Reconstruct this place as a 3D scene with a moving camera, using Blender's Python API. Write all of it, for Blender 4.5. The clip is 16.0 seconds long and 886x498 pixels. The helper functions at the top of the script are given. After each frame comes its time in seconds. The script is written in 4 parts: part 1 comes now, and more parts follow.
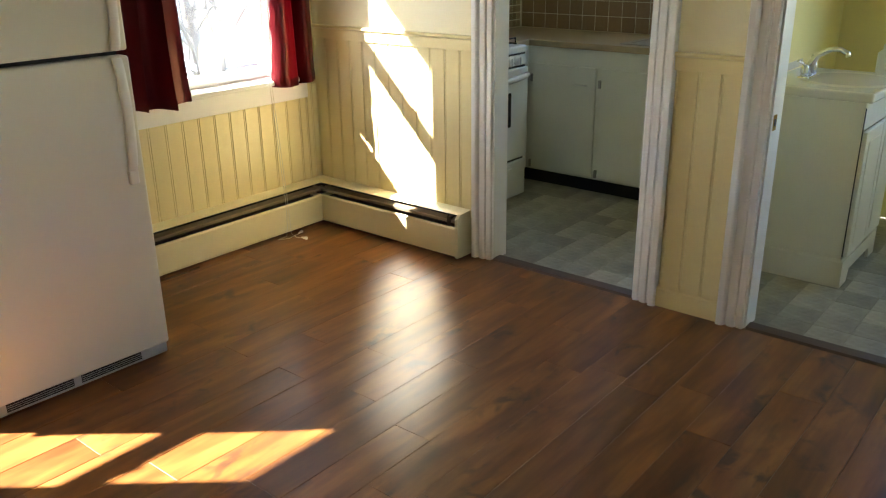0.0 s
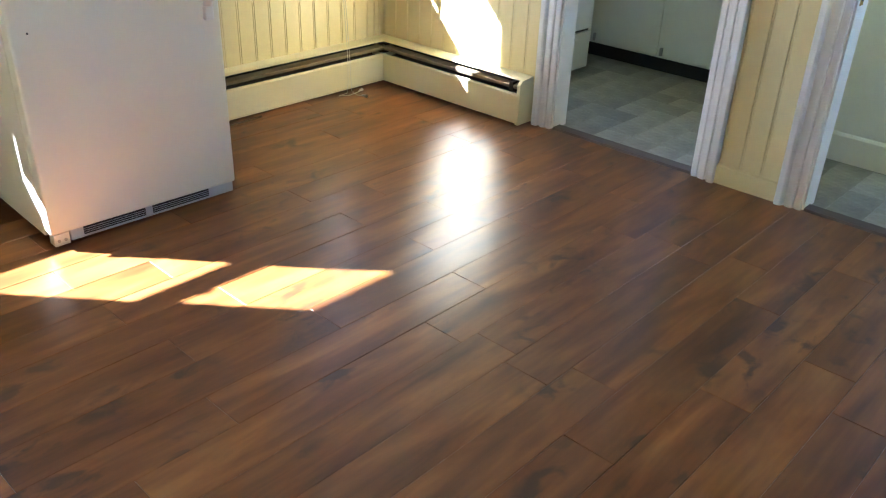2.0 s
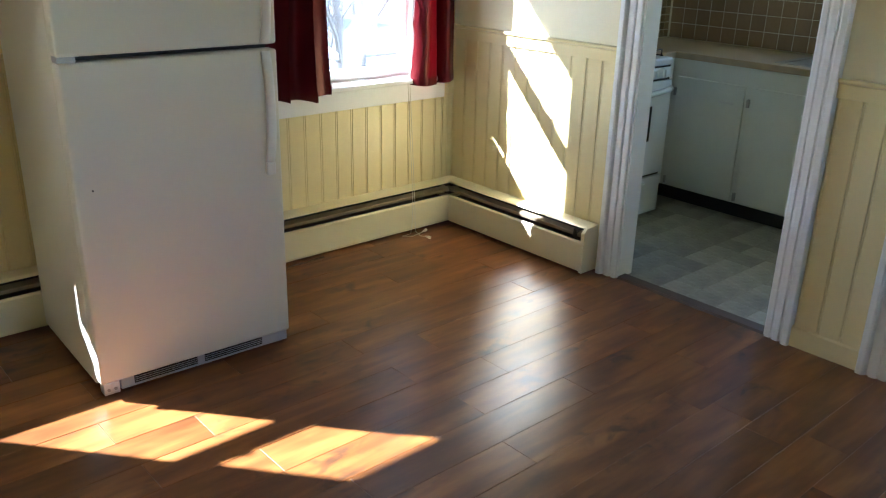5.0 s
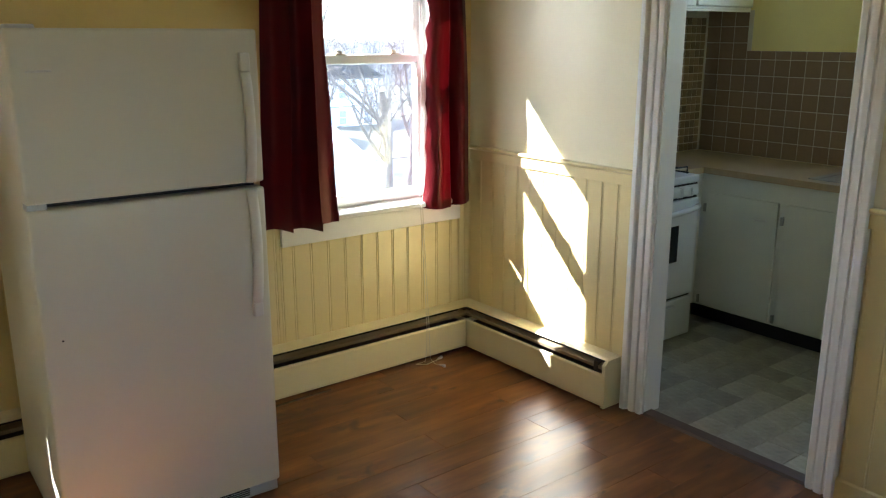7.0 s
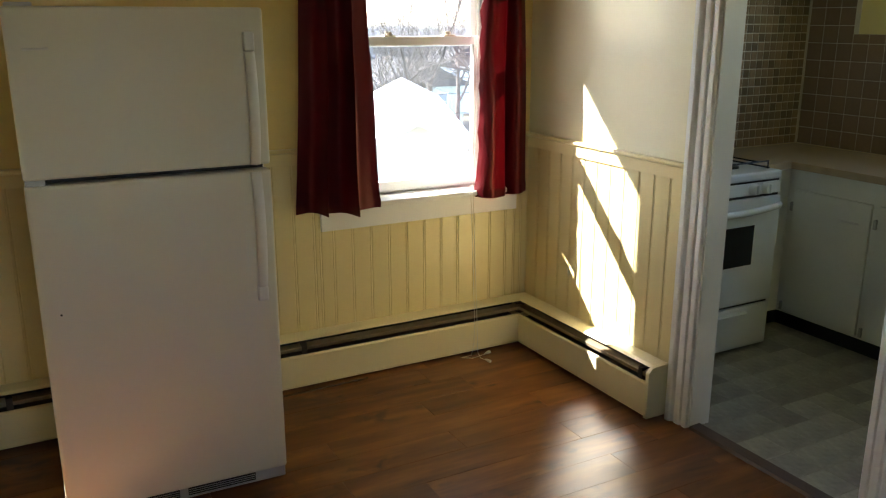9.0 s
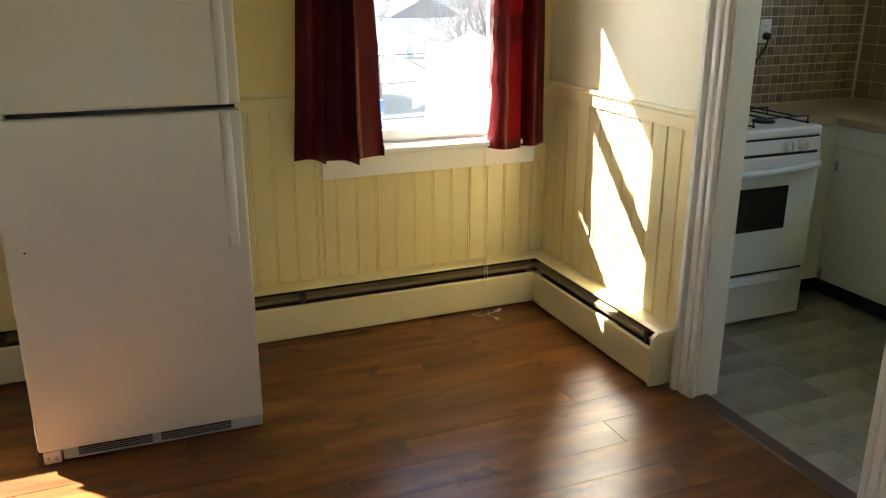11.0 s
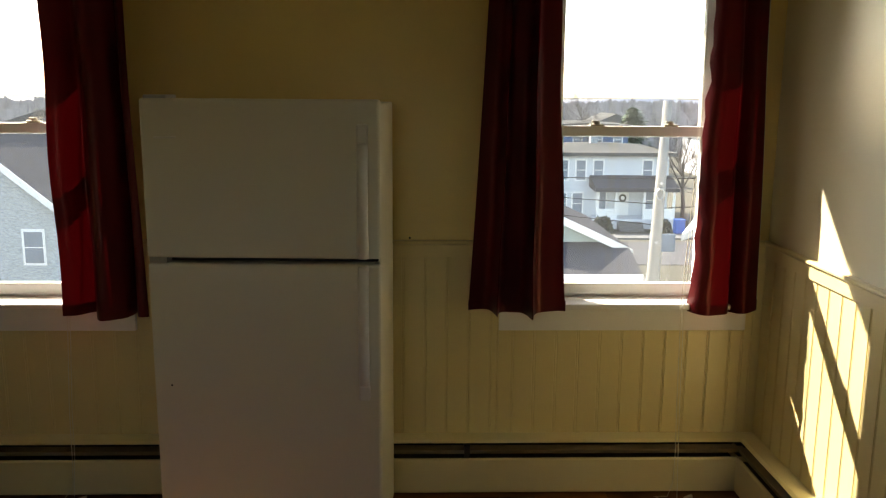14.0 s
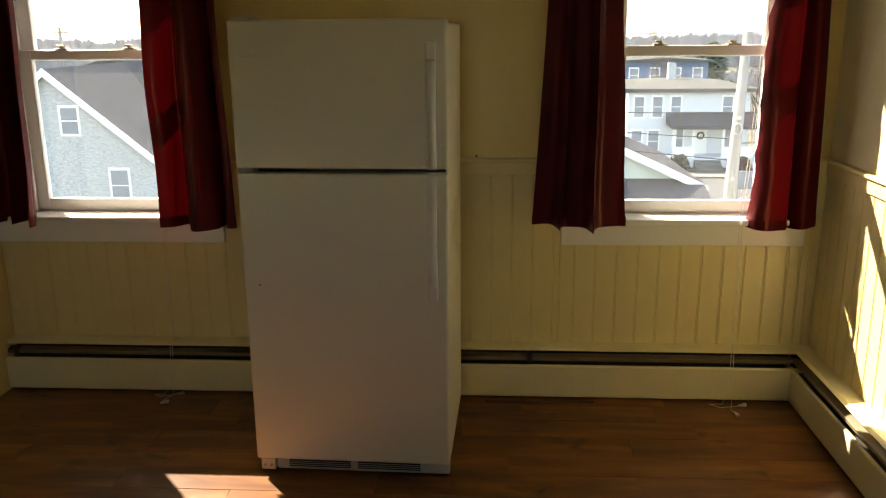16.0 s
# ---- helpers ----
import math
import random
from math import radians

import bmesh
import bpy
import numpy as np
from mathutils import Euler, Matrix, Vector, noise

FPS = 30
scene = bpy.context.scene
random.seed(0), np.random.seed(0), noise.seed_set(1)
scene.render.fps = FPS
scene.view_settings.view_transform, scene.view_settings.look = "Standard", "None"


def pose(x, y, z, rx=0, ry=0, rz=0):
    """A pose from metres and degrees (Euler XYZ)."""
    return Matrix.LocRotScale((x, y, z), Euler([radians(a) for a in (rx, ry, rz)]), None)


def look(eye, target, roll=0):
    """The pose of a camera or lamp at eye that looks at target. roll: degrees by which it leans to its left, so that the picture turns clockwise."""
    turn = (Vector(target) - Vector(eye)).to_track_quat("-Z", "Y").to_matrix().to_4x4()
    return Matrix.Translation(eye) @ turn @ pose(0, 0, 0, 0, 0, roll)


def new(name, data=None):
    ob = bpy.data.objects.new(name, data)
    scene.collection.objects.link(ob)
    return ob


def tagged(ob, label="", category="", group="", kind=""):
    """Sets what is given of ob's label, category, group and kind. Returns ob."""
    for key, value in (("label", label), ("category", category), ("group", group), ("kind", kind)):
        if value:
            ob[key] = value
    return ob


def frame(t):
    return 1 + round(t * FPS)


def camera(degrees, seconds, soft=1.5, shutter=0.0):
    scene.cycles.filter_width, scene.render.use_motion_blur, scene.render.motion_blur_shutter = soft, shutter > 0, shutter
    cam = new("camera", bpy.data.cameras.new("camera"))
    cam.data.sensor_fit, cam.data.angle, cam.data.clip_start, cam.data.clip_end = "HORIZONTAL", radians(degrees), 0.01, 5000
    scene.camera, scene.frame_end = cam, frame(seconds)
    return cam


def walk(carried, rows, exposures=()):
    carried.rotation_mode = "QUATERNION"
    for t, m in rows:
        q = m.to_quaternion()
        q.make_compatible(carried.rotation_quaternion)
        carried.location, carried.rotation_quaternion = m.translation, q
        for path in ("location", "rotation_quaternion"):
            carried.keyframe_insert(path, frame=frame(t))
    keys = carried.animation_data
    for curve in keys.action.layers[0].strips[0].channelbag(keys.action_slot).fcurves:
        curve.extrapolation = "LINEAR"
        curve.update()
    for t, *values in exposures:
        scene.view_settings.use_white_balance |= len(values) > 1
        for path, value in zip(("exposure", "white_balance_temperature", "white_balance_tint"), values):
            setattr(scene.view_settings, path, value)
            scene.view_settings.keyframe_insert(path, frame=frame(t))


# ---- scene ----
cam = camera(56.2, 16.0, 1.2)
PATH = [
    (0, (0.518, 0.613, 1.561), (1.961, 1.806, 0.857), -0.8),
    (0.5, (0.503, 0.619, 1.544), (1.859, 1.857, 0.751), 0.1),
    (1, (0.459, 0.618, 1.517), (1.803, 1.85, 0.695), 0.7),
    (1.5, (0.427, 0.612, 1.487), (1.741, 1.819, 0.582), 1.1),
    (2, (0.39, 0.616, 1.466), (1.69, 1.802, 0.516), 2.1),
    (2.5, (0.36, 0.623, 1.482), (1.639, 1.833, 0.534), 1.5),
    (3, (0.335, 0.647, 1.503), (1.590, 1.890, 0.567), 0.8),
    (3.5, (0.352, 0.654, 1.529), (1.649, 1.944, 0.718), 0.8),
    (4, (0.401, 0.668, 1.546), (1.688, 2.002, 0.795), 1.2),
    (6.5, (0.8, 0.687, 1.672), (1.988, 2.182, 1.079), 0.2),
    (7, (0.864, 0.744, 1.691), (2.054, 2.273, 1.193), -0.0),
    (7.5, (0.921, 0.748, 1.709), (2.093, 2.293, 1.219), -0.4),
    (8, (0.959, 0.737, 1.716), (2.149, 2.265, 1.217), 0.2),
    (8.5, (1.142, 0.654, 1.697), (2.186, 2.285, 1.194), 0.1),
    (11, (1.692, 0.601, 1.599), (2.419, 2.356, 0.975), 0.1),
    (11.5, (1.808, 0.646, 1.618), (2.401, 2.431, 0.94), 0.0),
    (12, (1.901, 0.725, 1.635), (2.417, 2.535, 0.96), 0.3),
    (12.5, (1.975, 0.779, 1.664), (2.317, 2.647, 1.036), -0.4),
    (13, (2.08, 0.783, 1.69), (2.344, 2.712, 1.233), -0.2),
    (13.5, (2.175, 0.77, 1.726), (2.299, 2.716, 1.277), 0.2),
    (14, (2.251, 0.726, 1.734), (2.305, 2.691, 1.365), 0.4),
    (14.5, (2.248, 0.663, 1.741), (2.256, 2.634, 1.405), 0.1),
    (15, (2.234, 0.595, 1.734), (2.197, 2.564, 1.382), -0.3),
    (15.5, (2.244, 0.544, 1.702), (2.166, 2.499, 1.286), -0.6),
    (16, (2.279, 0.506, 1.672), (2.16, 2.436, 1.163), -0.5),
]
EXPOSURES = [(t, stops, kelvin, 10) for t, stops, kelvin in (
    (0.0, 4.3, 6500), (1.5, 4.95, 5500), (3.2, 4.98, 5150), (4.0, 4.55, 5150), (6.5, 4.02, 5750), (8.5, 3.48, 6400), (11.0, 3.8, 6850),
    (12.0, 3.78, 6900), (12.6, 3.55, 7100), (13.2, 2.8, 7300), (14.0, 2.38, 7800), (15.0, 2.4, 7900), (16.0, 2.78, 8400))]
walk(cam, [(t, look(eye, target, roll)) for t, eye, target, roll in PATH], EXPOSURES)

# ---- daylight ----
SUN_DIR = Vector((0.85, -1.0, -1.047)).normalized()
world = bpy.data.worlds.new("world")
scene.world = world
world.use_nodes = True
_wn = world.node_tree.nodes
_sky = _wn.new("ShaderNodeTexSky")
_sky.sky_type = "NISHITA"
_sky.sun_disc = False
_sky.sun_elevation = math.asin(-SUN_DIR.z)
_sky.sun_rotation = math.atan2(-SUN_DIR.x, -SUN_DIR.y)
world.node_tree.links.new(_sky.outputs[0], _wn["Background"].inputs[0])
_wn["Background"].inputs[1].default_value = 0.15
sun = new("sun", bpy.data.lights.new("sun", "SUN"))
sun.data.energy, sun.data.angle, sun.data.color = 3.6, radians(0.55), (1.0, 0.96, 0.90)
sun.matrix_world = SUN_DIR.to_track_quat("-Z", "Y").to_matrix().to_4x4()


# ---- materials ----
def material(name, color, rough=0.5, metal=0.0, var=0.12, scale=6.0, grain=80.0, bump=0.05, spec=0.5, coat=0.0, stretch=(1, 1, 1), dark=None, per_object=0.0):
    """A Principled surface whose colour wanders at two scales, with fine relief."""
    m = bpy.data.materials.new(name)
    m.use_nodes = True
    nt = m.node_tree
    n, ln = nt.nodes, nt.links
    b = n["Principled BSDF"]
    tc = n.new("ShaderNodeTexCoord")
    mp = n.new("ShaderNodeMapping")
    mp.inputs["Scale"].default_value = stretch
    ln.new(tc.outputs["Object"], mp.inputs[0])
    n1, n2 = n.new("ShaderNodeTexNoise"), n.new("ShaderNodeTexNoise")
    n1.inputs["Scale"].default_value, n2.inputs["Scale"].default_value = scale, grain
    n1.inputs["Detail"].default_value, n2.inputs["Detail"].default_value = 4, 2
    for q in (n1, n2):
        ln.new(mp.outputs[0], q.inputs["Vector"])
    add = n.new("ShaderNodeMath")
    add.operation = "MULTIPLY_ADD"
    add.inputs[1].default_value = 0.35
    ln.new(n2.outputs[0], add.inputs[0])
    ln.new(n1.outputs[0], add.inputs[2])
    rp = n.new("ShaderNodeMapRange")
    rp.inputs[1].default_value, rp.inputs[2].default_value = 0.4, 0.95
    rp.inputs[3].default_value, rp.inputs[4].default_value = 0.0, 1.0
    ln.new(add.outputs[0], rp.inputs[0])
    mix = n.new("ShaderNodeMix")
    mix.data_type = "RGBA"
    c = Vector(color)
    lo = Vector(dark) if dark else c * (1 - var)
    hi = c * (1 + var * 0.5)
    mix.inputs[6].default_value = (*lo, 1)
    mix.inputs[7].default_value = (*[min(0.95, v) for v in hi], 1)
    ln.new(rp.outputs[0], mix.inputs[0])
    out = mix.outputs[2]
    if per_object:
        oi = n.new("ShaderNodeObjectInfo")
        hsv = n.new("ShaderNodeHueSaturation")
        mr = n.new("ShaderNodeMapRange")
        mr.inputs[3].default_value, mr.inputs[4].default_value = 1 - per_object, 1 + per_object
        ln.new(oi.outputs["Random"], mr.inputs[0])
        ln.new(mr.outputs[0], hsv.inputs["Value"])
        ln.new(out, hsv.inputs["Color"])
        out = hsv.outputs[0]
    ln.new(out, b.inputs["Base Color"])
    rr = n.new("ShaderNodeMapRange")
    rr.inputs[3].default_value, rr.inputs[4].default_value = max(0.02, rough - 0.06), min(1, rough + 0.08)
    ln.new(n1.outputs[0], rr.inputs[0])
    ln.new(rr.outputs[0], b.inputs["Roughness"])
    b.inputs["Metallic"].default_value = metal
    b.inputs["Specular IOR Level"].default_value = spec
    b.inputs["Coat Weight"].default_value = coat
    b.inputs["Coat Roughness"].default_value = 0.28
    if bump:
        bp = n.new("ShaderNodeBump")
        bp.inputs["Strength"].default_value = bump
        bp.inputs["Distance"].default_value = 0.004
        ln.new(add.outputs[0], bp.inputs["Height"])
        ln.new(bp.outputs[0], b.inputs["Normal"])
    return m


def laminate():
    """Brown wood-look laminate: streaked grain, smoky knots, a plank-to-plank shift."""
    m = bpy.data.materials.new("brown_laminate")
    m.use_nodes = True
    nt = m.node_tree
    n, ln = nt.nodes, nt.links
    b = n["Principled BSDF"]
    tc = n.new("ShaderNodeTexCoord")
    oi = n.new("ShaderNodeObjectInfo")
    off = n.new("ShaderNodeVectorMath")
    off.operation = "MULTIPLY_ADD"
    cx = n.new("ShaderNodeCombineXYZ")
    for i in range(3):
        ln.new(oi.outputs["Random"], cx.inputs[i])
    off.inputs[1].default_value = (37, 53, 11)
    ln.new(cx.outputs[0], off.inputs[0])
    ln.new(tc.outputs["Object"], off.inputs[2])

    def noise_at(stretch, scale, detail, distort=0.0):
        mp = n.new("ShaderNodeMapping")
        mp.inputs["Scale"].default_value = stretch
        ln.new(off.outputs[0], mp.inputs[0])
        q = n.new("ShaderNodeTexNoise")
        q.inputs["Scale"].default_value, q.inputs["Detail"].default_value = scale, detail
        q.inputs["Distortion"].default_value = distort
        ln.new(mp.outputs[0], q.inputs["Vector"])
        return q.outputs[0]

    grain = noise_at((0.8, 9, 1), 3.0, 5, 0.5)
    cloud = noise_at((0.9, 4.2, 1), 2.2, 4, 0.4)
    knots = noise_at((3.4, 5.2, 1), 2.6, 10, 0.5)
    patch = noise_at((1.3, 2.6, 1), 1.7, 2)
    ramp = n.new("ShaderNodeValToRGB")
    e = ramp.color_ramp.elements
    e[0].position, e[0].color = 0.34, (0.070, 0.028, 0.013, 1)
    e[1].position, e[1].color = 0.74, (0.275, 0.125, 0.047, 1)
    e.new(0.54).color = (0.160, 0.067, 0.027, 1)
    sm = n.new("ShaderNodeMath")
    sm.operation = "MULTIPLY_ADD"
    sm.inputs[1].default_value = 0.30
    ln.new(grain, sm.inputs[0])
    sc = n.new("ShaderNodeMath")
    sc.operation = "MULTIPLY"
    sc.inputs[1].default_value = 0.80
    ln.new(cloud, sc.inputs[0])
    ln.new(sc.outputs[0], sm.inputs[2])
    ln.new(sm.outputs[0], ramp.inputs[0])
    kr = n.new("ShaderNodeMapRange")
    kr.inputs[1].default_value, kr.inputs[2].default_value = 0.50, 0.63
    ln.new(knots, kr.inputs[0])
    kmix = n.new("ShaderNodeMix")
    kmix.data_type = "RGBA"
    ks = n.new("ShaderNodeMath")
    ks.operation = "MULTIPLY"
    pm = n.new("ShaderNodeMapRange")
    pm.inputs[1].default_value, pm.inputs[2].default_value = 0.54, 0.64
    pm.inputs[4].default_value = 0.78
    ln.new(patch, pm.inputs[0])
    ln.new(pm.outputs[0], ks.inputs[1])
    ln.new(kr.outputs[0], ks.inputs[0])
    ln.new(ks.outputs[0], kmix.inputs[0])
    ln.new(ramp.outputs[0], kmix.inputs[6])
    kmix.inputs[7].default_value = (0.040, 0.024, 0.016, 1)
    hsv = n.new("ShaderNodeHueSaturation")
    mr = n.new("ShaderNodeMapRange")
    mr.inputs[3].default_value, mr.inputs[4].default_value = 0.86, 1.18
    ln.new(oi.outputs["Random"], mr.inputs[0])
    ln.new(mr.outputs[0], hsv.inputs["Value"])
    hsv.inputs["Saturation"].default_value = 1.08
    ln.new(kmix.outputs[2], hsv.inputs["Color"])
    ln.new(hsv.outputs[0], b.inputs["Base Color"])
    rr = n.new("ShaderNodeMapRange")
    rr.inputs[3].default_value, rr.inputs[4].default_value = 0.25, 0.37
    ln.new(cloud, rr.inputs[0])
    ln.new(rr.outputs[0], b.inputs["Roughness"])
    b.inputs["Specular IOR Level"].default_value = 0.36
    bp = n.new("ShaderNodeBump")
    bp.inputs["Strength"].default_value, bp.inputs["Distance"].default_value = 0.12, 0.002
    ln.new(grain, bp.inputs["Height"])
    ln.new(bp.outputs[0], b.inputs["Normal"])
    return m


def window_glass():
    """Slightly dusty window glass."""
    m = bpy.data.materials.new("window_glass")
    m.use_nodes = True
    nt = m.node_tree
    n, ln = nt.nodes, nt.links
    n.remove(n["Principled BSDF"])
    tr, gl, df, fr = n.new("ShaderNodeBsdfTransparent"), n.new("ShaderNodeBsdfGlossy"), n.new("ShaderNodeBsdfTranslucent"), n.new("ShaderNodeFresnel")
    tr.inputs[0].default_value = (0.96, 0.975, 0.98, 1)
    gl.inputs["Roughness"].default_value = 0.02
    m1, m2 = n.new("ShaderNodeMixShader"), n.new("ShaderNodeMixShader")
    nz = n.new("ShaderNodeTexNoise")
    nz.inputs["Scale"].default_value = 9.0
    mr = n.new("ShaderNodeMapRange")
    mr.inputs[3].default_value, mr.inputs[4].default_value = 0.006, 0.018
    ln.new(nz.outputs[0], mr.inputs[0])
    ln.new(mr.outputs[0], m1.inputs[0])
    ln.new(tr.outputs[0], m1.inputs[1])
    ln.new(df.outputs[0], m1.inputs[2])
    ln.new(fr.outputs[0], m2.inputs[0])
    ln.new(m1.outputs[0], m2.inputs[1])
    ln.new(gl.outputs[0], m2.inputs[2])
    ln.new(m2.outputs[0], n["Material Output"].inputs[0])
    return m


def satin():
    """Thin red satin that lets some light through."""
    m = material("red_satin", (0.075, 0.003, 0.006), 0.30, var=0.3, scale=5, grain=220, bump=0.25, stretch=(1, 1, 0.25))
    n, ln = m.node_tree.nodes, m.node_tree.links
    b = n["Principled BSDF"]
    b.inputs["Specular Tint"].default_value = (1.0, 0.45, 0.45, 1)
    tl = n.new("ShaderNodeBsdfTranslucent")
    tl.inputs[0].default_value = (0.40, 0.004, 0.010, 1)
    mx = n.new("ShaderNodeMixShader")
    mx.inputs[0].default_value = 0.013
    ln.new(b.outputs[0], mx.inputs[1])
    ln.new(tl.outputs[0], mx.inputs[2])
    ln.new(mx.outputs[0], n["Material Output"].inputs[0])
    return m


M_YELLOW = material("yellow_wall_paint", (0.78, 0.66, 0.34), 0.36, var=0.06, scale=3, grain=140, bump=0.08, coat=0.4)
# Cream-yellow paint made paler: the window's grazing sheen is in the colour.
M_EAST = material("cream_paint_with_sheen", (0.82, 0.75, 0.51), 0.32, var=0.05, scale=3, grain=140, bump=0.08, coat=0.75)
M_WALL = material("ochre_wall_paint", (0.83, 0.66, 0.26), 0.36, var=0.06, scale=3, grain=140, bump=0.08, coat=0.6)
M_KWALL = material("lemon_kitchen_paint", (0.82, 0.71, 0.31), 0.45, var=0.05, scale=3, grain=140, bump=0.08)
M_LOCK = material("tarnished_lock_metal", (0.50, 0.44, 0.32), 0.4, metal=0.6, var=0.15, scale=20)
M_TRIM = material("white_trim_paint", (0.84, 0.83, 0.80), 0.34, var=0.03, scale=4, grain=220, bump=0.0)
M_CREAM = material("cream_heater_enamel", (0.77, 0.69, 0.43), 0.36, var=0.05, scale=4, grain=160, bump=0.02)
M_CEIL = material("ceiling_white", (0.78, 0.76, 0.70), 0.8, var=0.04, scale=3, grain=120, bump=0.1)
M_DARKMETAL = material("dark_heater_inside", (0.05, 0.04, 0.03), 0.6, metal=0.3, var=0.4, scale=12)
M_DAMPER = material("dull_bronze_damper", (0.26, 0.21, 0.14), 0.42, metal=0.5, var=0.2, scale=8)
M_FRIDGE = material("fridge_enamel", (0.73, 0.71, 0.61), 0.32, var=0.03, scale=2, grain=420, bump=0.10, spec=0.36)
M_PLASTIC = material("white_plastic", (0.74, 0.73, 0.70), 0.32, var=0.04, scale=6, bump=0.0)
M_GREYPLASTIC = material("grey_grille_plastic", (0.55, 0.56, 0.57), 0.4, var=0.06, scale=6, bump=0.0)
# Black parts, and the painted shade of gaps, slots and holes.
M_BLACK = material("black_and_gap_shade", (0.012, 0.011, 0.010), 0.5, var=0.3, scale=10)
M_BLACKGLASS = material("black_oven_glass", (0.008, 0.008, 0.009), 0.08, var=0.1, scale=3, bump=0.0)
M_IRON = material("black_iron_grate", (0.02, 0.02, 0.022), 0.45, metal=0.4, var=0.3, scale=20)
M_CHROME = material("chrome", (0.75, 0.76, 0.78), 0.10, metal=1.0, var=0.05, scale=10, bump=0.0)
M_BRASS = material("aged_brass", (0.60, 0.42, 0.16), 0.22, metal=1.0, var=0.15, scale=18, bump=0.02)
M_STEEL = material("dull_steel", (0.45, 0.44, 0.42), 0.38, metal=1.0, var=0.15, scale=14)
M_SATIN = satin()
M_GLASS = window_glass()
M_LAMINATE = laminate()
M_THRESH = material("brown_threshold_wood", (0.085, 0.052, 0.032), 0.45, var=0.35, scale=5, grain=60, stretch=(8, 1, 1))
M_VINYL = material("grey_vinyl_tile", (0.37, 0.35, 0.28), 0.40, var=0.5, scale=7, grain=40, bump=0.04, per_object=0.24)
M_CABINET = material("white_cabinet_paint", (0.74, 0.74, 0.68), 0.4, var=0.06, scale=3, grain=90)
M_COUNTER = material("tan_laminate_counter", (0.42, 0.32, 0.20), 0.35, var=0.12, scale=14, grain=200, bump=0.02)
M_TILE = material("tan_wall_tile", (0.27, 0.185, 0.12), 0.25, var=0.12, scale=6, grain=50, bump=0.02, per_object=0.08)
M_MOSAIC = material("brown_mosaic_tile", (0.24, 0.165, 0.095), 0.35, var=0.3, scale=14, grain=60, bump=0.06, per_object=0.35)
M_UNDERLAY = material("grey_vinyl_seam", (0.25, 0.235, 0.19), 0.6, var=0.2, scale=9)
M_GROUT = material("pale_grout", (0.60, 0.54, 0.43), 0.85, var=0.1, scale=20)
M_STOVE = material("stove_enamel", (0.72, 0.74, 0.75), 0.22, var=0.03, scale=3, bump=0.0)
M_VANITY = material("cream_vanity", (0.80, 0.76, 0.63), 0.4, var=0.05, scale=4)
M_PORCELAIN = material("cream_cultured_top", (0.78, 0.74, 0.62), 0.15, var=0.04, scale=3, bump=0.0)
M_CORD = material("white_cord", (0.75, 0.72, 0.64), 0.6, var=0.05, scale=30)


# ---- mesh building ----
class Bag:
    """Gathers vertices and faces of one mesh."""

    def __init__(self):
        self.v, self.f = [], []

    def box(self, x0, x1, y0, y1, z0, z1):
        b = len(self.v)
        self.v += [(x, y, z) for z in (z0, z1) for y in (y0, y1) for x in (x0, x1)]
        self.f += [tuple(b + i for i in q) for q in ((0, 2, 3, 1), (4, 5, 7, 6), (0, 1, 5, 4), (2, 6, 7, 3), (0, 4, 6, 2), (1, 3, 7, 5))]
        return self

    def prism(self, pts, axis, a, b):
        """pts: outline in the two other axes (in xyz order), swept along axis from a to b."""
        n, base = len(pts), len(self.v)
        for w in (a, b):
            for p, q in pts:
                self.v.append({"x": (w, p, q), "y": (p, w, q), "z": (p, q, w)}[axis])
        self.f.append(tuple(base + i for i in range(n)))
        self.f.append(tuple(base + n + i for i in reversed(range(n))))
        for i in range(n):
            j = (i + 1) % n
            self.f.append((base + j, base + i, base + n + i, base + n + j))
        return self

    def tube(self, pts, r, seg=8, caps=True):
        """A round rod along points; r one radius or one a point."""
        pts = [Vector(p) for p in pts]
        rs = r if isinstance(r, (list, tuple)) else [r] * len(pts)
        base = len(self.v)
        side = None
        for i, p in enumerate(pts):
            d = (pts[min(i + 1, len(pts) - 1)] - pts[max(i - 1, 0)]).normalized()
            if side is None:
                side = d.orthogonal().normalized()
            side = (side - d * side.dot(d)).normalized()
            up = d.cross(side)
            for k in range(seg):
                a = 2 * math.pi * k / seg
                self.v.append(tuple(p + (side * math.cos(a) + up * math.sin(a)) * rs[i]))
        for i in range(len(pts) - 1):
            for k in range(seg):
                k2 = (k + 1) % seg
                self.f.append((base + i * seg + k, base + i * seg + k2, base + (i + 1) * seg + k2, base + (i + 1) * seg + k))
        if caps:
            self.f.append(tuple(base + k for k in reversed(range(seg))))
            self.f.append(tuple(base + (len(pts) - 1) * seg + k for k in range(seg)))
        return self

    def sheet(self, grid):
        """A quad sheet from rows of points."""
        base, w = len(self.v), len(grid[0])
        for row in grid:
            self.v += [tuple(p) for p in row]
        for i in range(len(grid) - 1):
            for j in range(w - 1):
                a = base + i * w + j
                self.f.append((a, a + 1, a + w + 1, a + w))
        return self

    def mesh(self, name, mat, bevel=0.0, smooth=False, seg=2):
        me = bpy.data.meshes.new(name)
        me.from_pydata(self.v, [], self.f)
        bm = bmesh.new()
        bm.from_mesh(me)
        bmesh.ops.recalc_face_normals(bm, faces=bm.faces)
        if bevel:
            edges = [e for e in bm.edges if len(e.link_faces) == 2 and e.calc_face_angle(0) > 0.5]
            bmesh.ops.bevel(bm, geom=edges, offset=bevel, segments=seg, profile=0.5, affect="EDGES", clamp_overlap=True)
        bm.to_mesh(me)
        bm.free()
        me.materials.append(mat)
        for p in me.polygons:
            p.use_smooth = smooth
